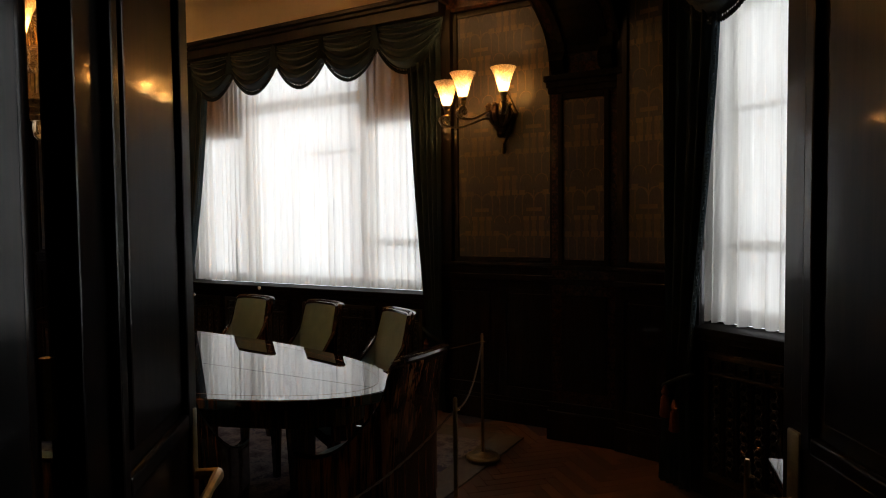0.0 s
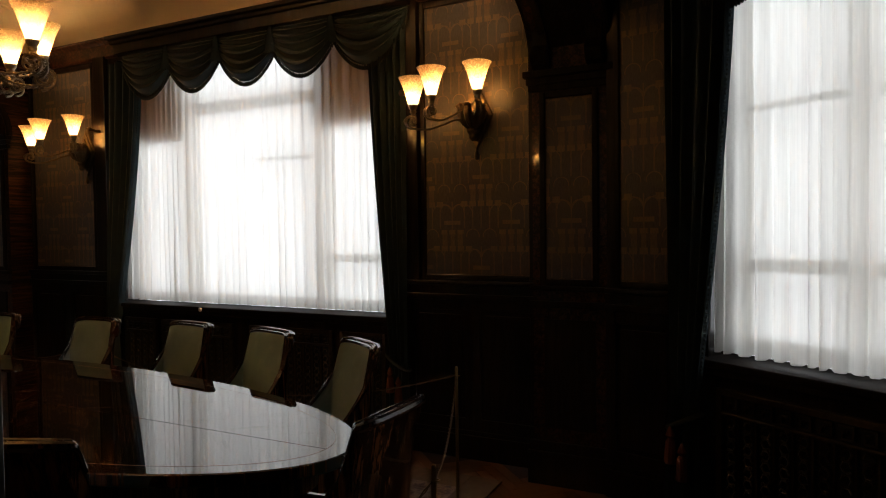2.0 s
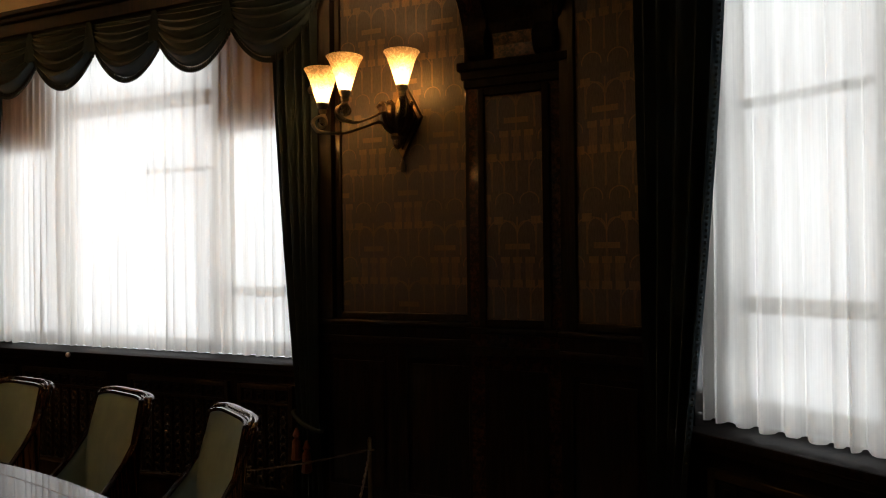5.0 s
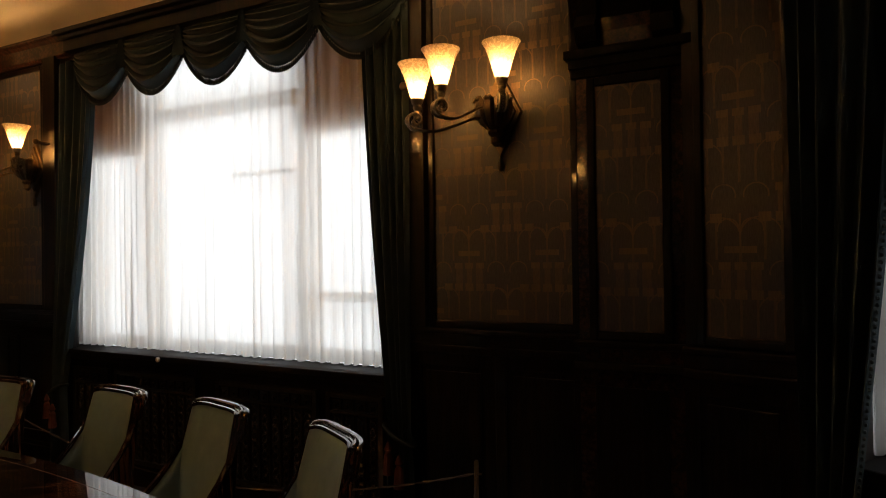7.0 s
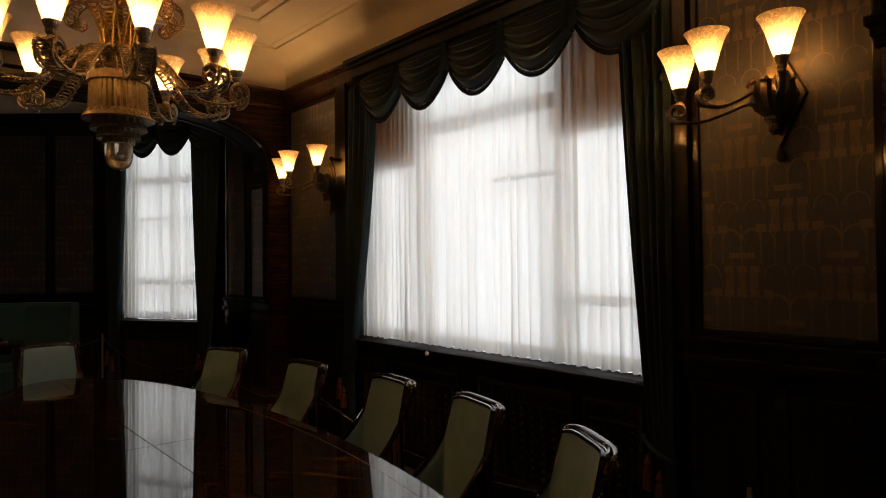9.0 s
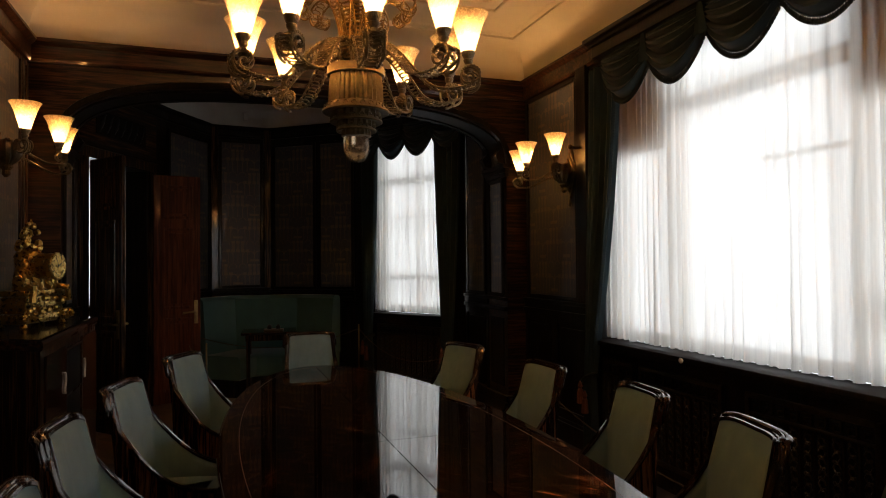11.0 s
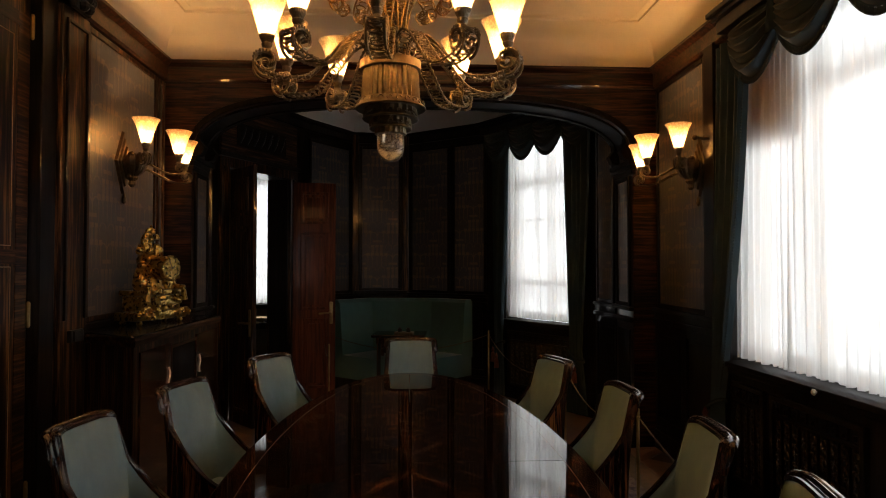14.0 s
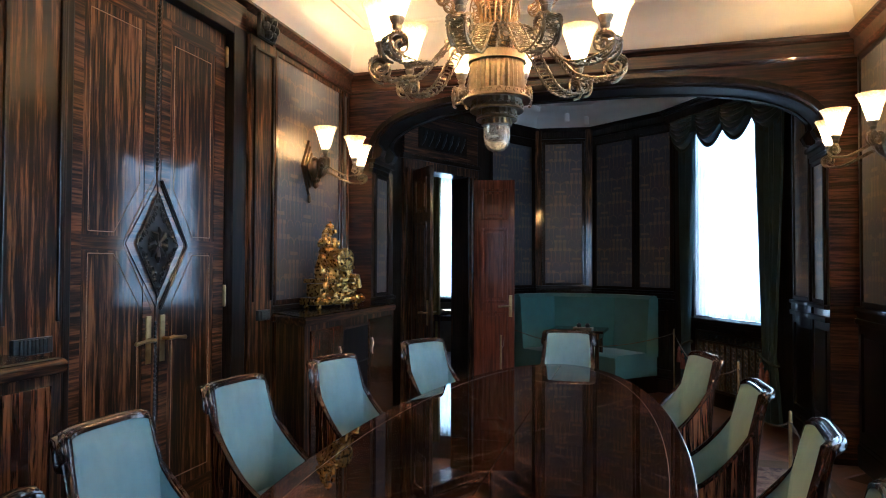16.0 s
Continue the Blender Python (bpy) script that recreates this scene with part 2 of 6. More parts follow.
def parquet_wood():
    m = Mat("oak_parquet")
    v = m.coords((14, 1.2, 1))
    g = m.noise(v, 9, 5)
    info = m.n("ObjectInfo")
    geo = m.n("NewGeometry")
    r = m.math("FRACT", m.math("ADD", info.outputs["Random"], geo.outputs["Random Per Island"]))
    k = m.math("ADD", m.math("MULTIPLY", g, 0.6), m.math("MULTIPLY", r, 0.4))
    m.set(color=m.ramp(k, [(0.25, (0.075, 0.030, 0.014)), (0.5, (0.125, 0.052, 0.023)), (0.8, (0.19, 0.085, 0.038))]), rough=m.math("ADD", 0.3, m.math("MULTIPLY", g, 0.2)))
    m.bump(g, 0.1, 0.001)
    return m.m


PARQUET = parquet_wood()


def carpet_mat():
    m = Mat("patterned_carpet")
    v = m.coords((1, 1, 1), False)
    w = m.n("TexVoronoi")
    w.inputs["Scale"].default_value = 7
    m.link(v, w.inputs["Vector"])
    n = m.noise(v, 16, 3, 0.5, 2.5)
    f = m.noise(v, 300, 2)
    k = m.math("ADD", m.math("MULTIPLY", w.outputs["Distance"], 0.6), m.math("MULTIPLY", n, 0.6))
    m.set(color=m.ramp(k, [(0.3, (0.06, 0.035, 0.04)), (0.5, (0.15, 0.12, 0.13)), (0.62, (0.26, 0.22, 0.2)), (0.8, (0.07, 0.06, 0.09))]), rough=0.95)
    m.bump(f, 0.4, 0.003)
    return m.m


CARPET = carpet_mat()
BORDER = plain("carpet_border", (0.15, 0.122, 0.095), 0.95, 0, 0.2, 20, 0.4)


# ---- mesh helpers ----
def part(name, bm, material, parent=None, label="", smooth=False):
    me = bpy.data.meshes.new(name)
    bmesh.ops.recalc_face_normals(bm, faces=bm.faces)
    bm.to_mesh(me)
    bm.free()
    me.materials.append(material)
    if smooth:
        me.shade_smooth()
        me.set_sharp_from_angle(angle=radians(40))
    ob = new(name, me)
    if parent:
        ob.parent = parent
    return tagged(ob, label)


def again(ob, parent, m):
    """The same mesh once more, at another pose under a parent."""
    o = new(ob.name.split(".")[0], ob.data)
    o.parent, o.matrix_basis = parent, m
    return o


def box(bm, x0, x1, y0, y1, z0, z1, bevel=0.0):
    tmp = bmesh.new()
    bmesh.ops.create_cube(tmp, size=1.0, matrix=Matrix.LocRotScale(((x0 + x1) / 2, (y0 + y1) / 2, (z0 + z1) / 2), None, (abs(x1 - x0), abs(y1 - y0), abs(z1 - z0))))
    if bevel:
        bmesh.ops.bevel(tmp, geom=tmp.edges[:], offset=bevel, segments=2, profile=0.6, affect="EDGES")
    join(bm, tmp)
    return bm


def join(bm, other, m=None):
    if m is not None:
        bmesh.ops.transform(other, matrix=m, verts=other.verts)
    me = bpy.data.meshes.new("tmp")
    other.to_mesh(me)
    other.free()
    bm.from_mesh(me)
    bpy.data.meshes.remove(me)


def boxed(*a, **k):
    return box(bmesh.new(), *a, **k)


def grid(bm, rows, close_u=False, close_v=False):
    """Faces over a grid of points: a list of rows of equal length."""
    vs = [[bm.verts.new(p) for p in r] for r in rows]
    nu, nv = len(vs), len(vs[0])
    for i in range(nu if close_u else nu - 1):
        for j in range(nv if close_v else nv - 1):
            q = (vs[i][j], vs[(i + 1) % nu][j], vs[(i + 1) % nu][(j + 1) % nv], vs[i][(j + 1) % nv])
            if len(set(q)) == 4:
                bm.faces.new(q)
    return vs


def lathe(bm, prof, n=20, at=(0, 0, 0), flute=0.0, flutes=0):
    rows = []
    for r, z in prof:
        row = []
        for k in range(n):
            a = 2 * math.pi * k / n
            rr = max(r, 0.0004) * (1 + (flute if flutes and k % 2 else 0.0))
            row.append((at[0] + rr * math.cos(a), at[1] + rr * math.sin(a), at[2] + z))
        rows.append(row)
    vs = grid(bm, rows, False, True)
    for r in (vs[0], vs[-1]):
        bm.faces.new(r)
    return bm


def tube(bm, pts, r, n=8, flat=1.0, taper=None):
    """A bar along a line of points; flat squashes its section."""
    pts = [Vector(p) for p in pts]
    rows = []
    up = Vector((0, 0, 1))
    side = None
    for i, p in enumerate(pts):
        d = (pts[min(i + 1, len(pts) - 1)] - pts[max(i - 1, 0)]).normalized()
        s = d.cross(up) if side is None else side - d * side.dot(d)
        if s.length < 1e-4:
            s = d.cross(Vector((1, 0, 0)))
        side = s.normalized()
        w = side.cross(d)
        rr = r * (taper[i] if taper else 1.0)
        rows.append([p + side * (math.cos(2 * math.pi * k / n) * rr * flat) + w * (math.sin(2 * math.pi * k / n) * rr) for k in range(n)])
    vs = grid(bm, rows, False, True)
    bm.faces.new(vs[0])
    bm.faces.new(vs[-1])
    return bm


def ball(bm, at, r, seg=8, squash=1.0):
    bmesh.ops.create_uvsphere(bm, u_segments=seg, v_segments=max(4, seg // 2 + 1), radius=r, matrix=Matrix.LocRotScale(at, None, (1, 1, squash)))
    return bm


def sweep(bm, path, prof, closed=False):
    """A moulding: prof is a list of (inset to the left of the path, z), mitred at the corners of a level path."""
    n = len(path)
    rows = []
    for i, p in enumerate(path):
        p = Vector(p)
        a = (p - Vector(path[i - 1])).normalized() if (closed or i > 0) else None
        b = (Vector(path[(i + 1) % n]) - p).normalized() if (closed or i < n - 1) else None
        a, b = a or b, b or a
        na, nb = Vector((-a.y, a.x)), Vector((-b.y, b.x))
        m = (na + nb) / (1 + na.dot(nb))
        rows.append([(p.x + m.x * d, p.y + m.y * d, z) for d, z in prof])
    vs = grid(bm, rows, closed, False)
    if not closed:
        for r in (vs[0], vs[-1]):
            if len(r) > 2:
                bm.faces.new(r)
    return bm


def spiral(cx, cz, r0, r1, a0, a1, n=14):
    """A scroll in the xz plane."""
    out = []
    for k in range(n + 1):
        f = k / n
        a, r = radians(a0 + (a1 - a0) * f), r0 + (r1 - r0) * f
        out.append((cx + r * math.cos(a), 0, cz + r * math.sin(a)))
    return out


def thing(name, label, category, m=None, group="", kind=""):
    e = new(name)
    if m is not None:
        e.matrix_basis = m
    return tagged(e, label, category, group, kind)


def along(p, q):
    """The pose of a wall's frame: x runs from p to q, y into the room, z up."""
    p, q = Vector((*p, 0)), Vector((*q, 0))
    d = (q - p).normalized()
    return Matrix(((d.x, -d.y, 0, p.x), (d.y, d.x, 0, p.y), (0, 0, 1, 0), (0, 0, 0, 1)))


def span(p, q):
    return (Vector(q) - Vector(p)).length


# ---- structure ----
N, S, WX, EX = 4.80, 0.60, -6.71, -1.53
JW, JE = -7.16, -1.08
DADO, CORNICE, TOP = 1.20, 3.27, 4.0


def wall(name, p, q, height, openings=(), ends=(0.12, 0.12), thick=0.25, material=None, z0=0.0):
    """A wall with openings (from, to, bottom, top) cut through it, in its own frame."""
    bm = bmesh.new()
    a, b = -ends[0], span(p, q) + ends[1]
    for s0, s1, lo, hi in sorted(openings):
        box(bm, a, s0, -thick, 0, z0, height)
        if lo > 0:
            box(bm, s0, s1, -thick, 0, z0, lo)
        box(bm, s0, s1, -thick, 0, hi, height)
        a = s1
    box(bm, a, b, -thick, 0, z0, height)
    ob = part(name, bm, material or TRIM)
    ob.matrix_basis = along(p, q)
    return tagged(ob, "dark polished ebony wood wall with fabric panels", "wall", kind="structure")


def wainscot(w, spans, foot=0.0, top=DADO):
    """Dark panelling below the dado rail: base, framed fields and rail."""
    for s0, s1 in spans:
        bm = bmesh.new()
        box(bm, s0, s1, 0, 0.035, 0, 0.16, 0.006)
        box(bm, s0, s1, 0, 0.025, 0.16, 0.19, 0.004)
        part("baseboard", bm, TRIM, w)
        bm = bmesh.new()
        box(bm, s0, s1, 0, 0.045, top - 0.13, top - 0.09, 0.006)
        box(bm, s0, s1, 0, 0.03, top - 0.09, top - 0.03, 0.006)
        box(bm, s0, s1, 0, 0.05, top - 0.03, top, 0.008)
        part("dado_rail", bm, TRIM, w)
        n = max(1, round((s1 - s0) / 0.62))
        step = (s1 - s0) / n
        for k in range(n):
            a, b = s0 + k * step, s0 + (k + 1) * step
            bm = bmesh.new()
            for x0, x1, lo, hi in ((a, a + 0.055, 0.19, top - 0.13), (b - 0.055, b, 0.19, top - 0.13), (a + 0.055, b - 0.055, 0.19, 0.27), (a + 0.055, b - 0.055, top - 0.2, top - 0.13)):
                box(bm, x0, x1, 0.001, 0.02, lo, hi, 0.003)
            box(bm, a + 0.085, b - 0.085, 0.001, 0.012, 0.30, top - 0.23, 0.004)
            part("wainscot_panel", bm, TRIM, w)


def fabric_panel(w, s0, s1, z0, z1, y=0.0, frame_mat=None, f=0.035):
    """Framed damask panel on a wall."""
    part("fabric_panel", boxed(s0 + f, s1 - f, y + 0.001, y + 0.012, z0 + f, z1 - f, bevel=0.004), DAMASK, w, "grey damask with gold fountain motifs")
    bm = bmesh.new()
    for x0, x1, lo, hi in ((s0, s0 + f, z0, z1), (s1 - f, s1, z0, z1), (s0 + f, s1 - f, z0, z0 + f), (s0 + f, s1 - f, z1 - f, z1)):
        box(bm, x0, x1, y + 0.001, y + 0.026, lo, hi, 0.006)
    part("panel_frame", bm, frame_mat or TRIM, w)


def stile(w, s0, s1, z0, z1, depth=0.03, material=None, bevel=0.006):
    part("stile", boxed(s0, s1, 0.0005, depth, z0, z1, bevel=bevel), material or WOOD, w)


# main room, north: the large window
wall_north = wall("wall_north", (EX, N), (WX, N), TOP, [(1.13, 3.90, 0.90, 3.08)], (0, 0))
wainscot(wall_north, [(0.0, 0.98), (4.05, 5.18)])
fabric_panel(wall_north, 0.05, 0.86, DADO + 0.005, 3.08)
stile(wall_north, 0.87, 1.02, DADO, 3.12, 0.05, TRIM)
fabric_panel(wall_north, 4.20, 5.12, DADO + 0.005, 3.08)
stile(wall_north, 4.02, 4.17, DADO, 3.12, 0.05, TRIM)
# main room, south: the closed double door
wall_south = wall("wall_south", (WX, S), (EX, S), TOP, [(1.94, 3.20, 0.0, 3.02)], (0, 0))
wainscot(wall_south, [(0.0, 1.48), (3.62, 5.18)])
for s0, s1 in ((0.05, 0.19), (0.22, 1.36), (3.73, 4.88), (4.94, 5.08)):
    fabric_panel(wall_south, s0, s1, DADO + 0.005, 3.08, 0.0, WOOD)
for s0 in (1.375, 3.67):
    stile(wall_south, s0, s0 + 0.04, DADO, 3.12, 0.03, WOOD)
# door surround
for s0, s1 in ((1.48, 1.79), (3.26, 3.61)):
    pil = new("pilaster")
    pil.parent = wall_south
    part("shaft", boxed(s0, s1, 0, 0.09, 0.0, 3.05, bevel=0.008), WOOD, pil)
    bm = bmesh.new()
    box(bm, s0 + 0.03, s0 + 0.05, 0.09, 0.105, 1.25, 2.98, 0.004)
    box(bm, s1 - 0.05, s1 - 0.03, 0.09, 0.105, 1.25, 2.98, 0.004)
    box(bm, s0 + 0.05, s1 - 0.05, 0.09, 0.105, 2.96, 2.98, 0.004)
    part("bead", bm, TRIM, pil)
    part("plinth", boxed(s0 - 0.01, s1 + 0.01, 0, 0.12, 0, 0.2, bevel=0.008), TRIM, pil)
    bm = bmesh.new()
    box(bm, s0 + 0.08, s1 - 0.08, 0.09, 0.115, 1.12, 1.19, 0.005)
    for k in range(8):
        x = s0 + 0.11 + k * (s1 - s0 - 0.22) / 7
        box(bm, x - 0.007, x + 0.007, 0.115, 0.124, 1.125, 1.185, 0.002)
    part("carved_block", bm, IRON, pil, "black carved block")
    bm = bmesh.new()
    box(bm, s0 + 0.05, s1 - 0.05, 0.09, 0.13, 3.05, 3.22, 0.02)
    for k in range(6):
        a = k * math.pi / 3
        ball(bm, ((s0 + s1) / 2 + 0.06 * math.cos(a), 0.14, 3.13 + 0.055 * math.sin(a)), 0.035, 8)
    ball(bm, ((s0 + s1) / 2, 0.15, 3.13), 0.03, 8)
    part("carved_capital", bm, IRON, pil, "black carved rosette")
for s0, s1 in ((1.79, 1.94), (3.20, 3.26)):
    part("door_jamb", boxed(s0, s1, -0.12, 0.06, 0, 3.06, bevel=0.006), TRIM, wall_south)
part("door_head", boxed(1.94, 3.20, -0.12, 0.06, 3.0, 3.06, bevel=0.006), TRIM, wall_south)
part("overdoor", boxed(1.79, 3.26, 0, 0.05, 3.06, 3.25, bevel=0.006), WOOD_H, wall_south)


def arch(name, x0, x1):
    """The wall between the hall and an alcove, with a flat basket arch through it."""
    ya, yb, spring, rise, e = 0.83, 4.59, 2.45, 0.56, 3.0
    mid, half = (ya + yb) / 2, (yb - ya) / 2
    curve = []
    for k in range(49):
        u = -math.cos(math.pi * k / 48)
        curve.append((mid + half * u, spring + rise * (max(0, 1 - abs(u) ** e)) ** (1 / e)))
    bm = bmesh.new()
    grid(bm, [[(x0, y, z), (x1, y, z), (x1, y, TOP), (x0, y, TOP)] for y, z in curve], False, True)
    box(bm, x0, x1, S - 0.2, ya, 0, TOP)
    box(bm, x0, x1, yb, N + 0.2, 0, TOP)
    a = tagged(part(name, bm, WOOD_Y), "dark ebony arch between hall and alcove", "arch", kind="structure")
    for x, d in ((x0, -1), (x1, 1)):
        bm = bmesh.new()
        rows = []
        for k, (y, z) in enumerate(curve):
            p, q = curve[max(k - 1, 0)], curve[min(k + 1, 48)]
            t = Vector((q[0] - p[0], q[1] - p[1])).normalized()
            nrm = Vector((-t.y, t.x))
            rows.append([(x + d * dd, y + nrm.x * o, z + nrm.y * o) for dd, o in ((0.0, -0.004), (0.016, -0.004), (0.020, 0.02), (0.012, 0.035), (0.012, 0.045), (0.0, 0.05))])
        grid(bm, rows)
        part("archivolt", bm, SATIN, a, "dark moulded arch edge", True)
    # moulded soffit fields
    for k0, k1 in ((2, 14), (14, 24), (24, 34), (34, 46)):
        bm = bmesh.new()
        w0, w1 = x0 + 0.06, x1 - 0.06
        rows = []
        for y, z in curve[k0:k1 + 1]:
            rows.append([(w0, y, z), (w0, y, z - 0.02), (w0 + 0.04, y, z - 0.02), (w0 + 0.04, y, z - 0.006), (w1 - 0.04, y, z - 0.006), (w1 - 0.04, y, z - 0.02), (w1, y, z - 0.02), (w1, y, z)])
        vs = grid(bm, rows)
        bm.faces.new(vs[0])
        bm.faces.new(vs[-1])
        part("soffit_panel", bm, SATIN, a)
    # jambs: capital, framed fabric, base
    for y, d in ((ya, 1), (yb, -1)):
        j = new("jamb")
        j.parent = a
        f = along((x0, y), (x1, y)) if d > 0 else along((x1, y), (x0, y))
        j.matrix_basis = f
        w = x1 - x0
        bm = bmesh.new()
        box(bm, -0.03, w + 0.03, -0.02, 0.03, 2.40, 2.44, 0.006)
        box(bm, -0.045, w + 0.045, -0.02, 0.05, 2.44, 2.48, 0.008)
        box(bm, -0.02, w + 0.02, -0.02, 0.02, 2.36, 2.40, 0.006)
        part("capital", bm, SATIN, j)
        bm = bmesh.new()
        for s0, s1 in ((0.0, w),):
            for x in (0.02, w - 0.11):
                rows = [[(x, 0.0, 2.48), (x + 0.09, 0.0, 2.48)], [(x, 0.07, 2.50), (x + 0.09, 0.07, 2.50)], [(x, 0.10, 2.56), (x + 0.09, 0.10, 2.56)], [(x, 0.055, 2.62), (x + 0.09, 0.055, 2.62)], [(x, 0.06, 2.70), (x + 0.09, 0.06, 2.70)], [(x, 0.09, 2.80), (x + 0.09, 0.09, 2.80)], [(x, 0.0, 2.82), (x + 0.09, 0.0, 2.82)]]
                vs = grid(bm, rows)
                bm.faces.new([r[0] for r in vs])
                bm.faces.new([r[1] for r in vs])
        part("bracket", bm, SATIN, j)
        fabric_panel(j, 0.05, w - 0.05, DADO + 0.005, 2.35, 0.0, SATIN)
        bm = bmesh.new()
        box(bm, -0.03, w + 0.03, 0, 0.045, 0, 0.2, 0.008)
        box(bm, -0.02, w + 0.02, 0, 0.03, 0.2, 0.26, 0.008)
        part("plinth", bm, TRIM, j)
        bm = bmesh.new()
        box(bm, -0.02, w + 0.02, 0, 0.04, DADO - 0.13, DADO - 0.09, 0.006)
        box(bm, -0.02, w + 0.02, 0, 0.045, DADO - 0.03, DADO, 0.008)
        part("dado_rail", bm, SATIN, j)
        part("field", boxed(0.07, w - 0.07, 0.001, 0.014, 0.34, DADO - 0.2, bevel=0.005), SATIN, j)
    for sx, d in ((x0, -1), (x1, 1)):
        bm = bmesh.new()
        for y0, y1 in ((S + 0.02, 1.55), (3.85, N - 0.02)):
            lo, hi = 3.0, 3.1
            box(bm, sx, sx + d * 0.012, y0 + 0.1, y1 - 0.1, hi, hi + 0.015, 0.003)
        part("frieze_bead", bm, TRIM, a)
    return a


arch_west = arch("arch_west", JW, WX)
arch_east = arch("arch_east", EX, JE)

# alcoves
WEST = [(JW, 4.60), (-7.72, 4.57), (-9.20, 3.64), (-9.99, 2.65), (-9.92, 1.90), (-9.15, 1.42), (-7.55, 0.66), (JW, 0.85)]
EAST = [(JE, 0.85), (-1.02, 0.64), (0.60, 1.28), (1.30, 1.85), (1.35, 2.50), (1.02, 3.15), (-0.62, 4.16), (-0.66, 4.46), (JE, 4.56)]
LOW = 3.34


def at_s(p, q, x):
    """How far along p-q a place with that x lies."""
    return span(p, q) * (x - p[0]) / (q[0] - p[0])


def alcove_wall(name, p, q, openings=(), ends=(0.1, 0.1)):
    return wall(name, p, q, TOP, openings, ends)


w1 = alcove_wall("wall_west_niche", WEST[0], WEST[1], (), (0.02, 0.0))
wainscot(w1, [(0, span(*WEST[0:2]))])
fabric_panel(w1, 0.06, span(*WEST[0:2]) - 0.04, DADO + 0.005, 3.08)
WEST_WIN = (WEST[1], WEST[2])
w2 = alcove_wall("wall_west_window", *WEST_WIN, [(0.30, 1.42, 0.90, 3.12)])
w3 = alcove_wall("wall_west_panels", WEST[2], WEST[3])
L = span(*WEST[2:4])
wainscot(w3, [(0, L)])
fabric_panel(w3, 0.02, L * 0.42, DADO + 0.005, 3.12)
fabric_panel(w3, L * 0.45, L - 0.05, DADO + 0.005, 3.12)
w4 = alcove_wall("wall_west_end", WEST[3], WEST[4])
L = span(*WEST[3:5])
wainscot(w4, [(0, L)])
for s0 in (0.0, L - 0.09):
    part("pilaster_strip", boxed(s0, s0 + 0.09, 0, 0.06, DADO, LOW, bevel=0.008), WOOD, w4)
fabric_panel(w4, 0.10, L - 0.10, DADO + 0.03, 3.16)
part("panel_shelf", boxed(0.02, L - 0.02, 0, 0.08, DADO - 0.02, DADO + 0.03, bevel=0.008), TRIM, w4)
w5 = alcove_wall("wall_west_return", WEST[4], WEST[5])
L = span(*WEST[4:6])
wainscot(w5, [(0, L)])
fabric_panel(w5, 0.05, L - 0.02, DADO + 0.005, 3.12)
WEST_DOOR = (WEST[5], WEST[6])
dw0, dw1 = at_s(*WEST_DOOR, -8.80), at_s(*WEST_DOOR, -7.86)
w6 = alcove_wall("wall_west_door", *WEST_DOOR, [(dw0, dw1, 0, 2.56)], (0.1, 0.0))
L = span(*WEST_DOOR)
w7 = alcove_wall("wall_west_corner", WEST[6], WEST[7], (), (0.0, 0.05))
fabric_panel(w7, 0.06, span(*WEST[6:8]) - 0.03, DADO + 0.005, 3.08)
wainscot(w7, [(0, span(*WEST[6:8]))])

e0 = alcove_wall("wall_east_corner", EAST[0], EAST[1], (), (0, 0))
EAST_DOOR = (EAST[1], EAST[2])
de0, de1 = at_s(*EAST_DOOR, -0.77), at_s(*EAST_DOOR, 0.25)
e1 = alcove_wall("wall_east_door", *EAST_DOOR, [(de0, de1, 0, 2.56)], (0.0, 0.1))
for k, nm in ((2, "return"), (3, "end"), (4, "panels")):
    e = alcove_wall("wall_east_" + nm, EAST[k], EAST[k + 1])
    L = span(EAST[k], EAST[k + 1])
    wainscot(e, [(0, L)])
    fabric_panel(e, 0.06, L - 0.06, DADO + 0.005, 3.12)
EAST_WIN = (EAST[5], EAST[6])
e5 = alcove_wall("wall_east_window", *EAST_WIN, [(0.34, 1.80, 0.90, 3.0)], (0.1, 0.0))
e6 = alcove_wall("wall_east_step", EAST[6], EAST[7], (), (0, 0))
e7 = alcove_wall("wall_east_niche", EAST[7], EAST[8], (), (0, 0.0))
L = span(EAST[7], EAST[8])
wainscot(e7, [(0.0, L)])
fabric_panel(e7, 0.02, L - 0.05, DADO + 0.005, 3.08)


# floor, ceilings and cornices
def poly(name, pts, z, material, label, kind="structure", thick=0.0, category=""):
    bm = bmesh.new()
    f = bm.faces.new([bm.verts.new((x, y, z)) for x, y in pts])
    if thick:
        r = bmesh.ops.extrude_face_region(bm, geom=[f])
        bmesh.ops.translate(bm, verts=[v for v in r["geom"] if isinstance(v, bmesh.types.BMVert)], vec=(0, 0, thick))
    return tagged(part(name, bm, material), label, category or name, kind=kind)


SUBFLOOR = plain("dark_subfloor", (0.05, 0.025, 0.012), 0.6)
floor = poly("floor", [(-13.5, -3.0), (2.6, -3.0), (2.6, 5.4), (-13.5, 5.4)], -0.012, SUBFLOOR, "oak parquet floor laid in herringbone", thick=-0.15)
hall = [(EX, S), (EX, N), (WX, N), (WX, S)]
bm = bmesh.new()
sweep(bm, hall, [(0.0, CORNICE), (0.015, CORNICE + 0.02), (0.02, 3.36), (0.05, 3.47), (0.12, 3.55), (0.22, 3.60), (0.24, 3.60), (0.24, 3.62), (0.30, 3.62), (0.32, 3.64), (0.55, 3.68), (0.57, 3.70), (0.57, 3.72), (0.66, 3.73), (0.68, 3.76), (0.80, 3.77)], True)
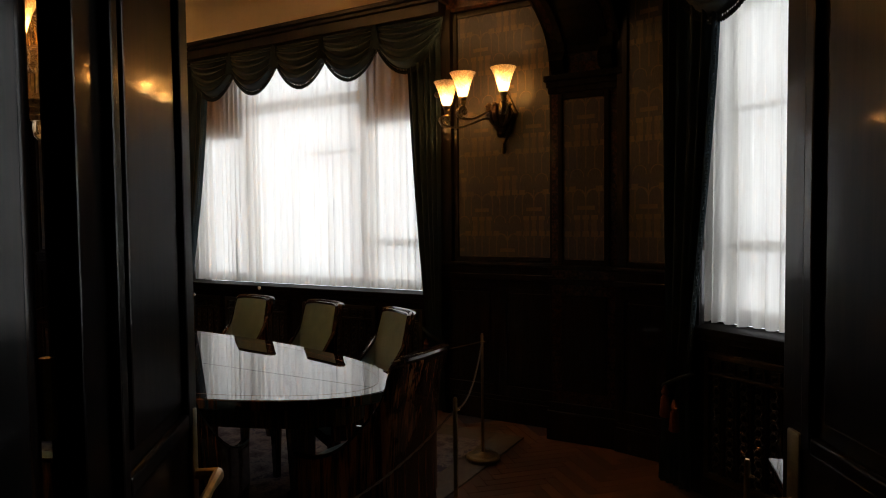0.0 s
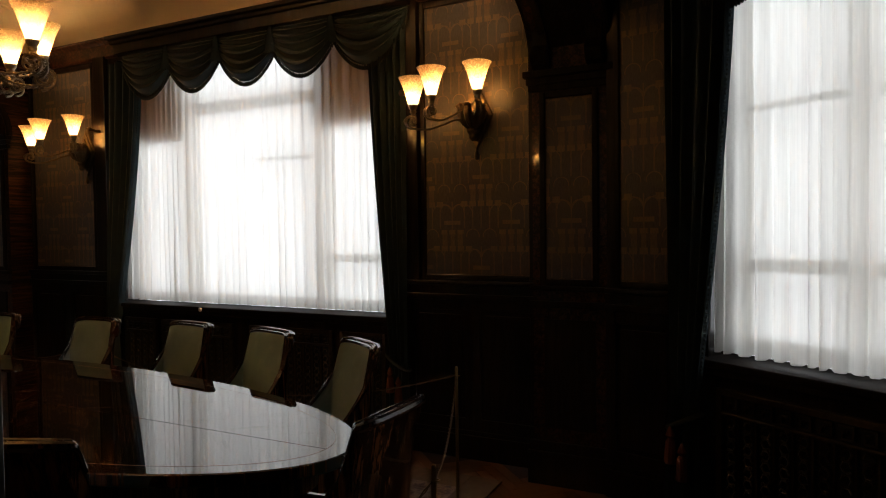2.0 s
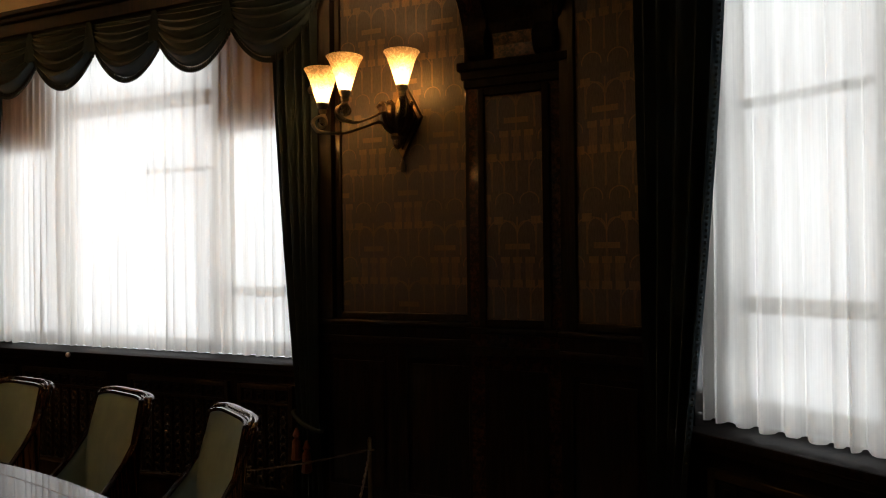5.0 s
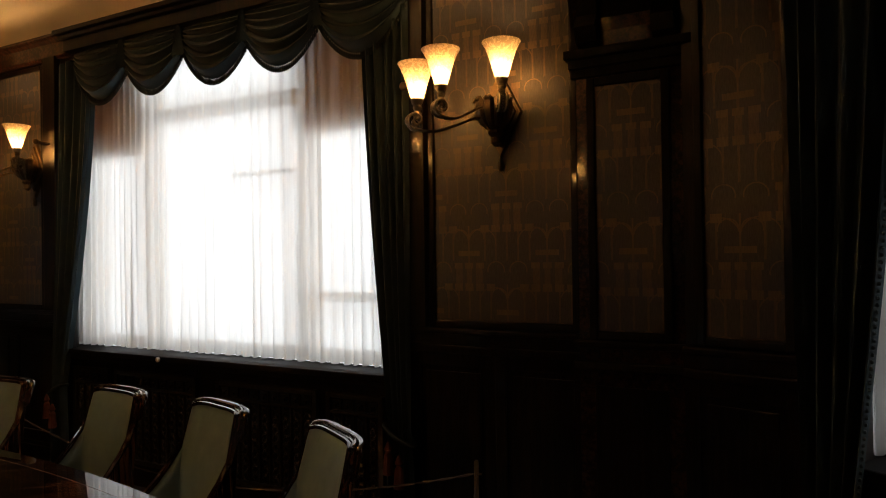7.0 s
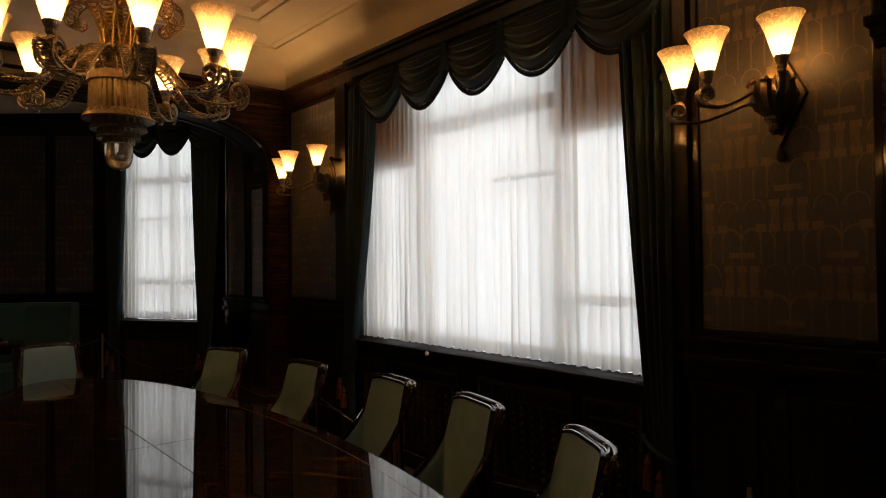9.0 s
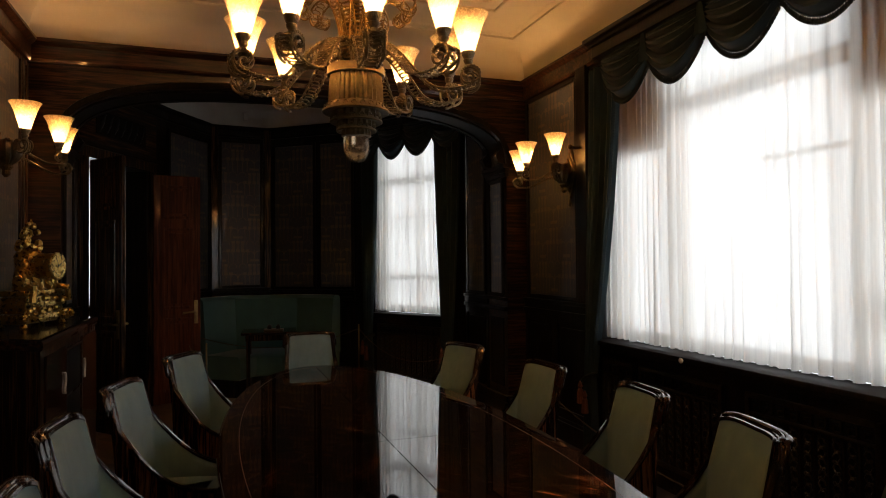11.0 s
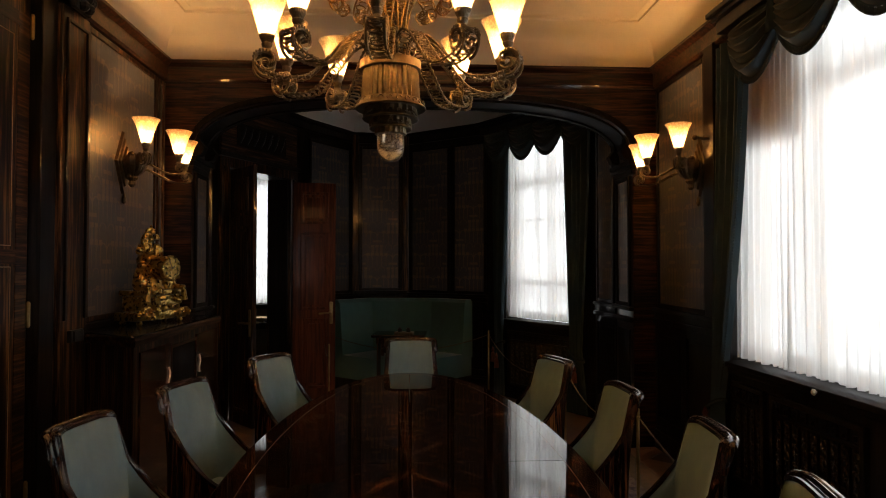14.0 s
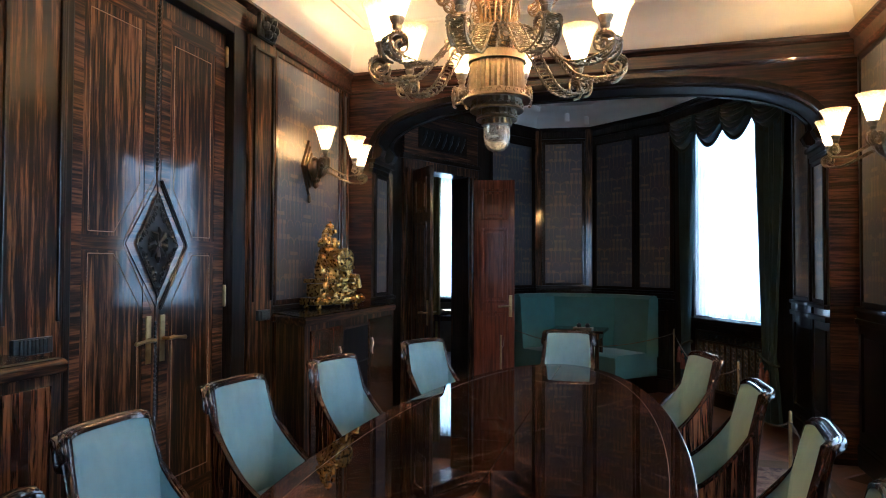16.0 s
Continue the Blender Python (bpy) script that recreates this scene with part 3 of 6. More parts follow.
ceiling_cove = tagged(part("ceiling_cove", bm, CREAM, smooth=True), "cream plaster coved cornice with stepped mouldings", "ceiling", kind="structure")
poly("ceiling", [(EX - 0.78, S + 0.78), (WX + 0.78, S + 0.78), (WX + 0.78, N - 0.78), (EX - 0.78, N - 0.78)], 3.768, CREAM, "cream plaster ceiling", thick=0.2)
bm = bmesh.new()
sweep(bm, hall, [(0.0, 3.10), (0.03, 3.10), (0.04, 3.12), (0.04, 3.22), (0.07, 3.235), (0.085, 3.25), (0.085, CORNICE), (0.0, CORNICE + 0.004)], True)
tagged(part("cornice", bm, WOOD_Y), "dark wood cornice under the cream cove", "cornice", kind="structure")
poly("ceiling_west", [(JW + 0.01, S - 0.2), (JW + 0.01, N + 0.1), (-10.4, N + 0.1), (-10.4, S - 0.2)], 3.62, WHITE, "white plaster alcove ceiling", thick=0.2, category="ceiling")
poly("ceiling_east", [(JE - 0.01, 0.0), (1.7, 0.0), (1.7, N + 0.1), (JE - 0.01, N + 0.1)], 3.62, WHITE, "white plaster alcove ceiling", thick=0.2, category="ceiling")
for nm, pts in (("west", WEST), ("east", EAST)):
    bm = bmesh.new()
    sweep(bm, pts, [(0.0, LOW + 0.002), (0.03, LOW), (0.04, 3.45), (0.08, 3.52), (0.12, 3.54), (0.14, 3.57), (0.16, 3.61), (0.22, 3.615)])
    tagged(part("cove_" + nm, bm, WHITE, smooth=True), "white plaster cove in the alcove", "ceiling", kind="structure")
    bm = bmesh.new()
    sweep(bm, pts, [(0.0, LOW - 0.14), (0.02, LOW - 0.14), (0.03, LOW - 0.12), (0.03, LOW - 0.05), (0.06, LOW - 0.03), (0.07, LOW), (0.0, LOW + 0.004)])
    tagged(part("cornice_" + nm, bm, TRIM), "dark wood cornice of the alcove", "cornice", kind="structure")


# ---- windows ----
def window(name, frame_at, s0, s1, z0, z1, uprights, rails, label):
    """Glazed frame set at the back of its opening. uprights: (place, width); rails: (from, to, height, width)."""
    w = thing(name, label, "window", frame_at, kind="structure")
    y0, y1 = -0.25, -0.19
    bars = [(s0, s0 + 0.07, z0, z1), (s1 - 0.07, s1, z0, z1), (s0 + 0.07, s1 - 0.07, z0, z0 + 0.08), (s0 + 0.07, s1 - 0.07, z1 - 0.08, z1)]
    bars += [(p - d / 2, p + d / 2, z0 + 0.08, z1 - 0.08) for p, d in uprights]
    for a, b, lo, hi in bars:
        part("window_frame", boxed(a, b, y0, y1, lo, hi, bevel=0.008), FRAME, w)
    for a, b, h, d in rails:
        part("glazing_bar", boxed(a, b, y0 + 0.005, y1 - 0.005, h - d / 2, h + d / 2, bevel=0.005), FRAME, w)
    edges = [s0 + 0.07] + [v for p, d in sorted(uprights) for v in (p - d / 2, p + d / 2)] + [s1 - 0.07]
    for a, b in zip(edges[::2], edges[1::2]):
        g = part("pane", boxed(a, b, y0 + 0.028, y0 + 0.032, z0 + 0.08, z1 - 0.08), GLASS, w)
        g.visible_shadow = False
    sill = bmesh.new()
    box(sill, s0 - 0.05, s1 + 0.05, -0.19, 0.07, z0 - 0.035, z0, 0.008)
    box(sill, s0 - 0.03, s1 + 0.03, 0.0, 0.05, z0 - 0.07, z0 - 0.035, 0.008)
    part("window_sill", sill, SATIN, w, "black polished wood sill")
    return w


def pleats(x0, x1, z0, z1, n, depth, rows=10, edge=None, seed=1, per=8):
    """A hanging cloth with uneven folds; edge(f) gives left and right bounds at height fraction f from the top."""
    rng = random.Random(seed)
    ph = [rng.uniform(0, 6.3) for _ in range(4)]
    pts = []
    cols = n * per
    for r in range(rows + 1):
        f = r / rows
        a, b = edge(f) if edge else (x0, x1)
        row = []
        for c in range(cols + 1):
            u = c / cols
            w = u + 0.012 * math.sin(7 * u + ph[0]) + 0.008 * math.sin(17 * u + ph[1])
            k = math.sin(2 * math.pi * n * w + 0.35 * math.sin(3 * f + ph[2] + 9 * u))
            k = k * (0.72 + 0.28 * math.sin(11 * u + ph[3]))
            row.append((a + (b - a) * u, depth * k, z1 + (z0 - z1) * f + (0.006 * k if r == rows else 0)))
        pts.append(row)
    bm = bmesh.new()
    grid(bm, pts)
    return bm


def voile(x0, x1, z0, z1, n, seed, lift=0.0):
    """Fine cloth in folds of uneven width and depth, spreading a little towards the hem."""
    rng = random.Random(seed)
    cuts, x = [], 0.0
    while len(cuts) < 2 * n:
        cuts.append((x, rng.uniform(0.55, 1.6), rng.uniform(0.3, 1.0), rng.uniform(-0.5, 0.5)))
        x += cuts[-1][1]
    k = (x1 - x0) / x
    rows = []
    for r in range(11):
        f = r / 10
        row = []
        for i, (c, w, a, lean) in enumerate(cuts):
            s = 1 if i % 2 else -1
            for q in range(5):
                g = q / 5
                d = s * a * (0.014 + 0.012 * f) * math.sin(math.pi * g) * (1 + 0.35 * math.sin(5 * f + 9 * lean))
                shift = lean * 0.012 * math.sin(2.2 * f + 4 * lean) * math.sin(math.pi * i / len(cuts))
                row.append((x0 + k * (c + w * g) + shift, d, z1 + (z0 - z1) * f - (0.004 * a * s if r == 10 else 0) + lift))
        row.append((x1, 0.0, z1 + (z0 - z1) * f + lift))
        rows.append(row)
    bm = bmesh.new()
    grid(bm, rows)
    return bm


def sheer_curtain(m, x0, x1, z0, z1, n, seed):
    t = thing("sheer_curtain", "white translucent voile curtain in soft pleats", "curtain", m)
    part("voile", voile(x0, x1, z0, z1, n, seed), SHEER, t, smooth=True)
    return t


def drape(m, top0, top1, tie, foot0, foot1, z1, seed, inner):
    """A heavy side curtain drawn to a tie-back. tie: (place, height, half width); inner: +1 when its beaded edge is on the high side."""
    tx, tz, tw = tie
    ft = (z1 - tz) / (z1 - 0.03)

    def edge(f):
        if f < ft:
            g = (f / ft) ** 1.5
            return top0 + (tx - tw - top0) * g, top1 + (tx + tw - top1) * g
        g = ((f - ft) / (1 - ft)) ** 0.6
        return tx - tw + (foot0 - tx + tw) * g, tx + tw + (foot1 - tx - tw) * g

    t = thing("drape", "dark green velvet curtain held by a tasselled tie-back", "curtain", m)
    part("cloth", pleats(0, 1, 0.03, z1, 5, 0.035, 34, edge, seed, 10), VELVET, t, smooth=True)
    bm = bmesh.new()
    ring = [(tx + (tw + 0.02) * math.cos(a), (0.05) * math.sin(a), tz + 0.05 * math.cos(a) * inner) for a in [2 * math.pi * k / 20 for k in range(21)]]
    tube(bm, ring, 0.012, 8)
    part("tie_back", bm, FRINGE, t, "corded tie-back")
    bm = bmesh.new()
    for dx in (-0.03, 0.035):
        lathe(bm, [(0.006, 0.0), (0.014, -0.02), (0.022, -0.04), (0.012, -0.055), (0.022, -0.07), (0.03, -0.17), (0.026, -0.175)], 10, (tx + dx, 0.06, tz - 0.06 + dx))
    part("tassel", bm, plainred, t, "dull red tassel")
    if inner < 0:
        bm = bmesh.new()
        for k in range(110):
            f = k / 110 * ft * 0.96
            a, b = edge(f)
            x = a
            ball(bm, (x + 0.003, 0.014, z1 + (0.03 - z1) * f), 0.0065, 5)
        tagged(part("beaded_edge", bm, FRINGE, t, "small dark beads"), kind="stuff")
    return t


plainred = plain("dull_red_tassel", (0.16, 0.05, 0.03), 0.9)


def swag(bm, fr, x0, x1, z, drop, y):
    """One draped festoon hung between two points, in rolling folds."""
    rows = []
    for r in range(49):
        f = r / 48
        row = []
        for c in range(17):
            u = c / 16
            g = max(0.0, math.sin(math.pi * u)) ** 0.72
            fold = (math.sin(f * 13.5 * math.pi + 2.4 * (u - 0.4)) * 0.020 + math.sin(f * 7.0 * math.pi + 3 * u) * 0.010) * g ** 0.5 * (0.55 + 0.45 * f)
            zz = z - g * drop * f * (0.45 + 0.55 * f) - (1 - g) * 0.06 * f
            yy = y + 0.075 * g * (0.3 + 0.7 * math.sin(math.pi * min(1, f * 0.75 + 0.1))) + fold + 0.01
            row.append((x0 + (x1 - x0) * u, yy, zz))
        rows.append(row)
    grid(bm, rows)
    lo = rows[-1]
    for a, b in zip(lo, lo[1:]):
        for k in range(3):
            p = Vector(a).lerp(Vector(b), (k + 0.5) / 3)
            fr.append(p)


def valance(m, x0, x1, z, n, drop, y=0.06):
    """Swags, fringe and the moulded pelmet above them."""
    v = thing("swag_valance", "dark green velvet swags edged with tasselled fringe", "valance", m)
    w = (x1 - x0) / n
    for k in range(n):
        bm, fr = bmesh.new(), []
        swag(bm, fr, x0 + k * w - 0.05, x0 + (k + 1) * w + 0.05, z, drop, y + 0.018 * (k % 2))
        s = part("swag", bm, VELVET, v, smooth=True)
        bm = bmesh.new()
        for p in fr:
            lathe(bm, [(0.003, 0.004), (0.006, -0.012), (0.009, -0.024), (0.006, -0.034), (0.002, -0.04)], 6, p)
        tagged(part("fringe", bm, FRINGE, s), kind="stuff")
        bm = bmesh.new()
        rows = []
        for r in range(12):
            f = r / 11
            rows.append([(x0 + k * w + (c / 8 - 0.5) * (0.02 + 0.10 * f) * (0.4 if k == 0 else 1), y + 0.07 + 0.016 * math.sin(c * 2.1), z - 0.20 * f) for c in range(9)])
        if k:
            grid(bm, rows)
            part("jabot", bm, VELVET, v, smooth=True)
        else:
            bm.free()
    p = thing("pelmet", "dark polished wood pelmet with stepped moulding", "pelmet", m)
    part("board", boxed(x0 - 0.06, x1 + 0.06, 0.001, 0.15, z - 0.01, z + 0.075, bevel=0.006), TRIM, p)
    part("bed_moulding", boxed(x0 - 0.085, x1 + 0.085, 0.001, 0.175, z + 0.075, z + 0.105, bevel=0.008), TRIM, p)
    part("crown_moulding", boxed(x0 - 0.11, x1 + 0.11, 0.001, 0.20, z + 0.105, z + 0.14, bevel=0.008), TRIM, p)
    return v


def grille(m, x0, x1, z0, z1, label="ornate dark bronze radiator grille under the window sill"):
    """Cast radiator screen: a frame, upright bands of scrollwork, a fretted top row."""
    g = thing("radiator_grille", label, "grille", m)
    bm = bmesh.new()
    for a, b, lo, hi in ((x0, x0 + 0.03, z0, z1), (x1 - 0.03, x1, z0, z1), (x0 + 0.03, x1 - 0.03, z0, z0 + 0.03), (x0 + 0.03, x1 - 0.03, z1 - 0.03, z1), (x0 + 0.03, x1 - 0.03, z1 - 0.12, z1 - 0.105)):
        box(bm, a, b, 0.001, 0.03, lo, hi, 0.004)
    part("frame", bm, DARK_BRONZE, g)
    part("backing", boxed(x0 + 0.02, x1 - 0.02, 0.001, 0.006, z0 + 0.02, z1 - 0.02), IRON, g)
    n = max(2, round((x1 - x0 - 0.06) / 0.085))
    st = (x1 - x0 - 0.06) / n
    for k in range(n):
        cx = x0 + 0.03 + (k + 0.5) * st
        bm = bmesh.new()
        box(bm, cx - st / 2, cx - st / 2 + 0.008, 0.006, 0.022, z0 + 0.03, z1 - 0.12, 0.0)
        z, i = z0 + 0.06, 0
        while z < z1 - 0.15:
            d = 1 if i % 2 else -1
            pts = [(cx + d * (0.020 * math.cos(a)), 0.016, z + 0.024 * math.sin(a)) for a in [k2 * 1.05 for k2 in range(6)]]
            tube(bm, pts, 0.0055, 4)
            ball(bm, (cx - d * 0.012, 0.018, z + 0.03), 0.009, 6)
            z += 0.052
            i += 1
        part("scroll_band", bm, DARK_BRONZE, g)
        bm = bmesh.new()
        zz = z1 - 0.068
        for a, b, lo, hi in ((-0.03, 0.03, 0.022, 0.030), (-0.03, -0.022, -0.028, 0.022), (-0.022, 0.018, -0.03, -0.022), (0.010, 0.018, -0.022, 0.008), (-0.008, 0.010, 0.0, 0.008)):
            box(bm, cx + a, cx + b, 0.006, 0.022, zz + lo, zz + hi)
        part("fret", bm, DARK_BRONZE, g)
    return g


MN = along((EX, N), (WX, N))
window("window_1", MN, 1.13, 3.90, 0.93, 3.06, [(1.84, 0.14), (3.25, 0.15)],
       [(1.20, 1.77, 1.33, 0.06), (1.91, 3.175, 2.61, 0.10), (1.91, 2.5, 2.14, 0.03)],
       "wide pale-framed window with transom lights behind a sheer curtain")
for a, b, lo in ((1.20, 1.78, 2.36), (3.32, 3.83, 2.36)):
    blind = thing("roller_blind", "tan roller blind half drawn behind the sheer curtain", "blind", MN)
    part("cloth", boxed(a - 0.04, b + 0.04, -0.145, -0.140, lo, 3.0), BLIND, blind)
    part("bottom_bar", boxed(a - 0.02, b + 0.02, -0.148, -0.137, lo - 0.02, lo, bevel=0.003), BLIND, blind)
    part("roller", boxed(a - 0.02, b + 0.02, -0.16, -0.125, 3.0, 3.04, bevel=0.01), FRAME, blind)
sheer_curtain(MN @ pose(0, -0.045, 0), 1.14, 3.89, 0.955, 3.04, 36, 3)
drape(MN @ pose(0, 0.07, 0), 0.95, 1.25, (1.03, 0.62, 0.07), 0.93, 1.13, 3.03, 5, 1)
drape(MN @ pose(0, 0.07, 0), 3.53, 3.95, (3.98, 0.62, 0.07), 3.88, 4.08, 3.03, 6, -1)
valance(MN, 0.97, 3.70, 3.085, 5, 0.38)
for a, b in ((1.16, 1.55), (1.62, 2.42), (2.60, 3.40), (3.47, 3.86)):
    grille(MN, a, b, 0.16, 0.80)

MW = along(*WEST_WIN)
window("window_2", MW, 0.30, 1.42, 0.93, 3.12, [(0.86, 0.10)], [(0.37, 1.35, 1.36, 0.06), (0.37, 1.35, 2.55, 0.08), (0.37, 1.35, 2.10, 0.03)], "narrow pale-framed alcove window behind a sheer curtain")
sheer_curtain(MW @ pose(0, -0.03, 0), 0.31, 1.41, 0.955, 3.10, 17, 8)
drape(MW @ pose(0, 0.08, 0), 0.0, 0.40, (0.22, 0.62, 0.08), 0.06, 0.36, 3.15, 9, 1)
drape(MW @ pose(0, 0.08, 0), 1.28, 1.58, (1.46, 0.62, 0.07), 1.34, 1.56, 3.15, 10, -1)
valance(MW, 0.0, 1.66, 3.17, 4, 0.36)
grille(MW, 0.36, 1.36, 0.16, 0.80)

ME = along(*EAST_WIN)
east_window = window("window_3", ME, 0.34, 1.80, 0.93, 3.0, [(1.23, 0.10)], [(0.41, 1.73, 1.36, 0.06), (0.41, 1.73, 2.66, 0.06), (0.41, 1.73, 2.10, 0.03)], "alcove window with a pale frame behind a sheer curtain")
sheer_curtain(ME @ pose(0, -0.035, 0), 0.35, 1.79, 0.955, 2.98, 22, 12)
drape(ME @ pose(0, 0.08, 0), 0.12, 0.44, (0.18, 0.62, 0.07), 0.10, 0.32, 3.0, 13, 1)
drape(ME @ pose(0, 0.08, 0), 1.60, 1.98, (1.87, 0.62, 0.07), 1.78, 2.0, 3.0, 14, -1)
valance(ME, 0.14, 1.92, 2.99, 3, 0.46)
grille(ME, 0.36, 1.74, 0.12, 0.80)
part("glazing_bar", boxed(1.45, 1.48, -0.243, -0.197, 2.69, 2.92, bevel=0.004), FRAME, east_window)

# ---- table and chairs ----
TX, TY, TZ = -3.75, 2.645, 0.785


def lens(a, b, k, n=96, e=2.0):
    out = []
    for i in range(n):
        t = 2 * math.pi * i / n
        c, s = math.cos(t), math.sin(t)
        out.append((math.copysign(abs(c) ** (2 / e), c) * (a + k), math.copysign(abs(s) ** (2 / e), s) * (b + k)))
    return out


def conference_table():
    t = thing("conference_table", "long oval conference table in polished dark ebony veneer", "table", pose(TX, TY, 0))
    A, B = 2.18, 0.695

    def disc(outline, z0, z1, bev):
        bm = bmesh.new()
        rows = [[(x, y, z) for x, y in outline(k)] for k, z in ((-bev, z0), (0, z0 + bev), (0, z1 - bev), (-bev * 0.3, z1 - bev * 0.2), (-bev, z1))]
        vs = grid(bm, rows, False, True)
        bm.faces.new(vs[0])
        bm.faces.new(vs[-1])
        return bm

    part("edge_band", disc(lambda k: lens(A, B, k), TZ - 0.045, TZ - 0.003, 0.006), TABLE_TOP, t, smooth=True)
    # four matched leaves of veneer, with fine joints between them
    for sx in (-1, 1):
        for sy in (-1, 1):
            ring = [p for p in lens(A - 0.09, B - 0.09, 0, 192) if p[0] * sx > 0.002 and p[1] * sy > 0.002]
            ring.sort(key=lambda p: math.atan2(p[1] * sy, p[0] * sx))
            pts = [(0.002 * sx, 0.002 * sy)] + [((A - 0.092) * sx, 0.002 * sy)] + ring + [(0.002 * sx, (B - 0.092) * sy)]
            bm = bmesh.new()
            f = bm.faces.new([bm.verts.new((x, y, TZ - 0.0032)) for x, y in pts])
            r = bmesh.ops.extrude_face_region(bm, geom=[f])
            bmesh.ops.translate(bm, verts=[v for v in r["geom"] if isinstance(v, bmesh.types.BMVert)], vec=(0, 0, 0.0032))
            part("veneer_leaf", bm, TABLE_TOP, t)
    rim_out, rim_in = lens(A, B, -0.006), lens(A - 0.09, B - 0.09, 0.002)
    bm = bmesh.new()
    grid(bm, [[(x, y, TZ - 0.003) for x, y in rim_out], [(x, y, TZ - 0.0005) for x, y in lens(A, B, -0.009)], [(x, y, TZ - 0.0005) for x, y in rim_in], [(x, y, TZ - 0.003) for x, y in rim_in]], False, True)
    part("crossband", bm, TABLE_RIM, t, "lighter crossbanded rim")
    bm = bmesh.new()
    grid(bm, [[(x, y, z) for x, y in lens(A - 0.09, B - 0.09, k, 160)] for k, z in ((0.002, TZ - 0.002), (0.002, TZ + 0.0003), (-0.0005, TZ + 0.0003), (-0.0005, TZ - 0.002))], False, True)
    part("inlay_line", bm, TABLE_LINE, t, "brown inlaid stringing")
    bm = bmesh.new()
    grid(bm, [[(x, y, z) for x, y in lens(A - 0.16, B - 0.16, 0)] for z in (TZ - 0.16, TZ - 0.045)], False, True)
    grid(bm, [[(x, y, z) for x, y in lens(A - 0.19, B - 0.19, 0)] for z in (TZ - 0.16, TZ - 0.045)], False, True)
    part("apron", bm, WOOD, t)
    leg = None
    for x in (-1.35, -0.45, 0.45, 1.35):
        for y in (-0.36, 0.36):
            if leg is None:
                bm = bmesh.new()
                rows = []
                for z, h in ((0.0, 0.05), (0.03, 0.055), (0.04, 0.04), (0.3, 0.05), (TZ - 0.17, 0.065), (TZ - 0.05, 0.065)):
                    rows.append([(-h, -h, z), (h, -h, z), (h, h, z), (-h, h, z)])
                vs = grid(bm, rows, False, True)
                bm.faces.new(vs[0])
                bm.faces.new(vs[-1])
                leg = part("leg", bm, WOOD, t)
                leg.matrix_basis = pose(x, y, 0.012)
            else:
                again(leg, t, pose(x, y, 0.012))
    return t


def burl(name, dark, mid, light, sx=1.0):
    m = Mat(name)
    tc, sep, com = m.n("TexCoord"), m.n("SeparateXYZ"), m.n("CombineXYZ")
    m.link(tc.outputs["Object"], sep.inputs[0])
    x, y = m.math("ABSOLUTE", sep.outputs[0]), m.math("ABSOLUTE", sep.outputs[1])
    # book-matched leaves: the figure runs slanting outwards from the middle joint
    u = m.math("ADD", m.math("MULTIPLY", x, 0.80), m.math("MULTIPLY", y, 0.60))
    t = m.math("SUBTRACT", m.math("MULTIPLY", y, 0.80), m.math("MULTIPLY", x, 0.60))
    m.link(m.math("MULTIPLY", u, 0.15 * sx), com.inputs[0])
    m.link(t, com.inputs[1])
    w = m.noise(com.outputs[0], 11, 5, 0.62, 1.0)
    s = m.noise(com.outputs[0], 38, 5, 0.7, 0.5)
    k = m.math("ADD", m.math("MULTIPLY", w, 0.5), m.math("MULTIPLY", s, 0.5))
    m.set(color=m.ramp(k, [(0.44, dark), (0.52, mid), (0.62, light)]), rough=0.5, spec=0.0, coat=1.0, coat_rough=0.02)
    m.b.inputs["Coat IOR"].default_value = 1.7
    ripple = m.noise(m.coords((1, 1, 1)), 3.0, 2)
    m.bump(ripple, 0.10, 0.02)
    return m.m


TABLE_TOP = burl("table_ebony_burl", (0.005, 0.0025, 0.002), (0.018, 0.007, 0.004), (0.19, 0.066, 0.027))
TABLE_RIM = burl("table_crossband", (0.012, 0.005, 0.003), (0.034, 0.012, 0.006), (0.085, 0.03, 0.014))
conference_table()


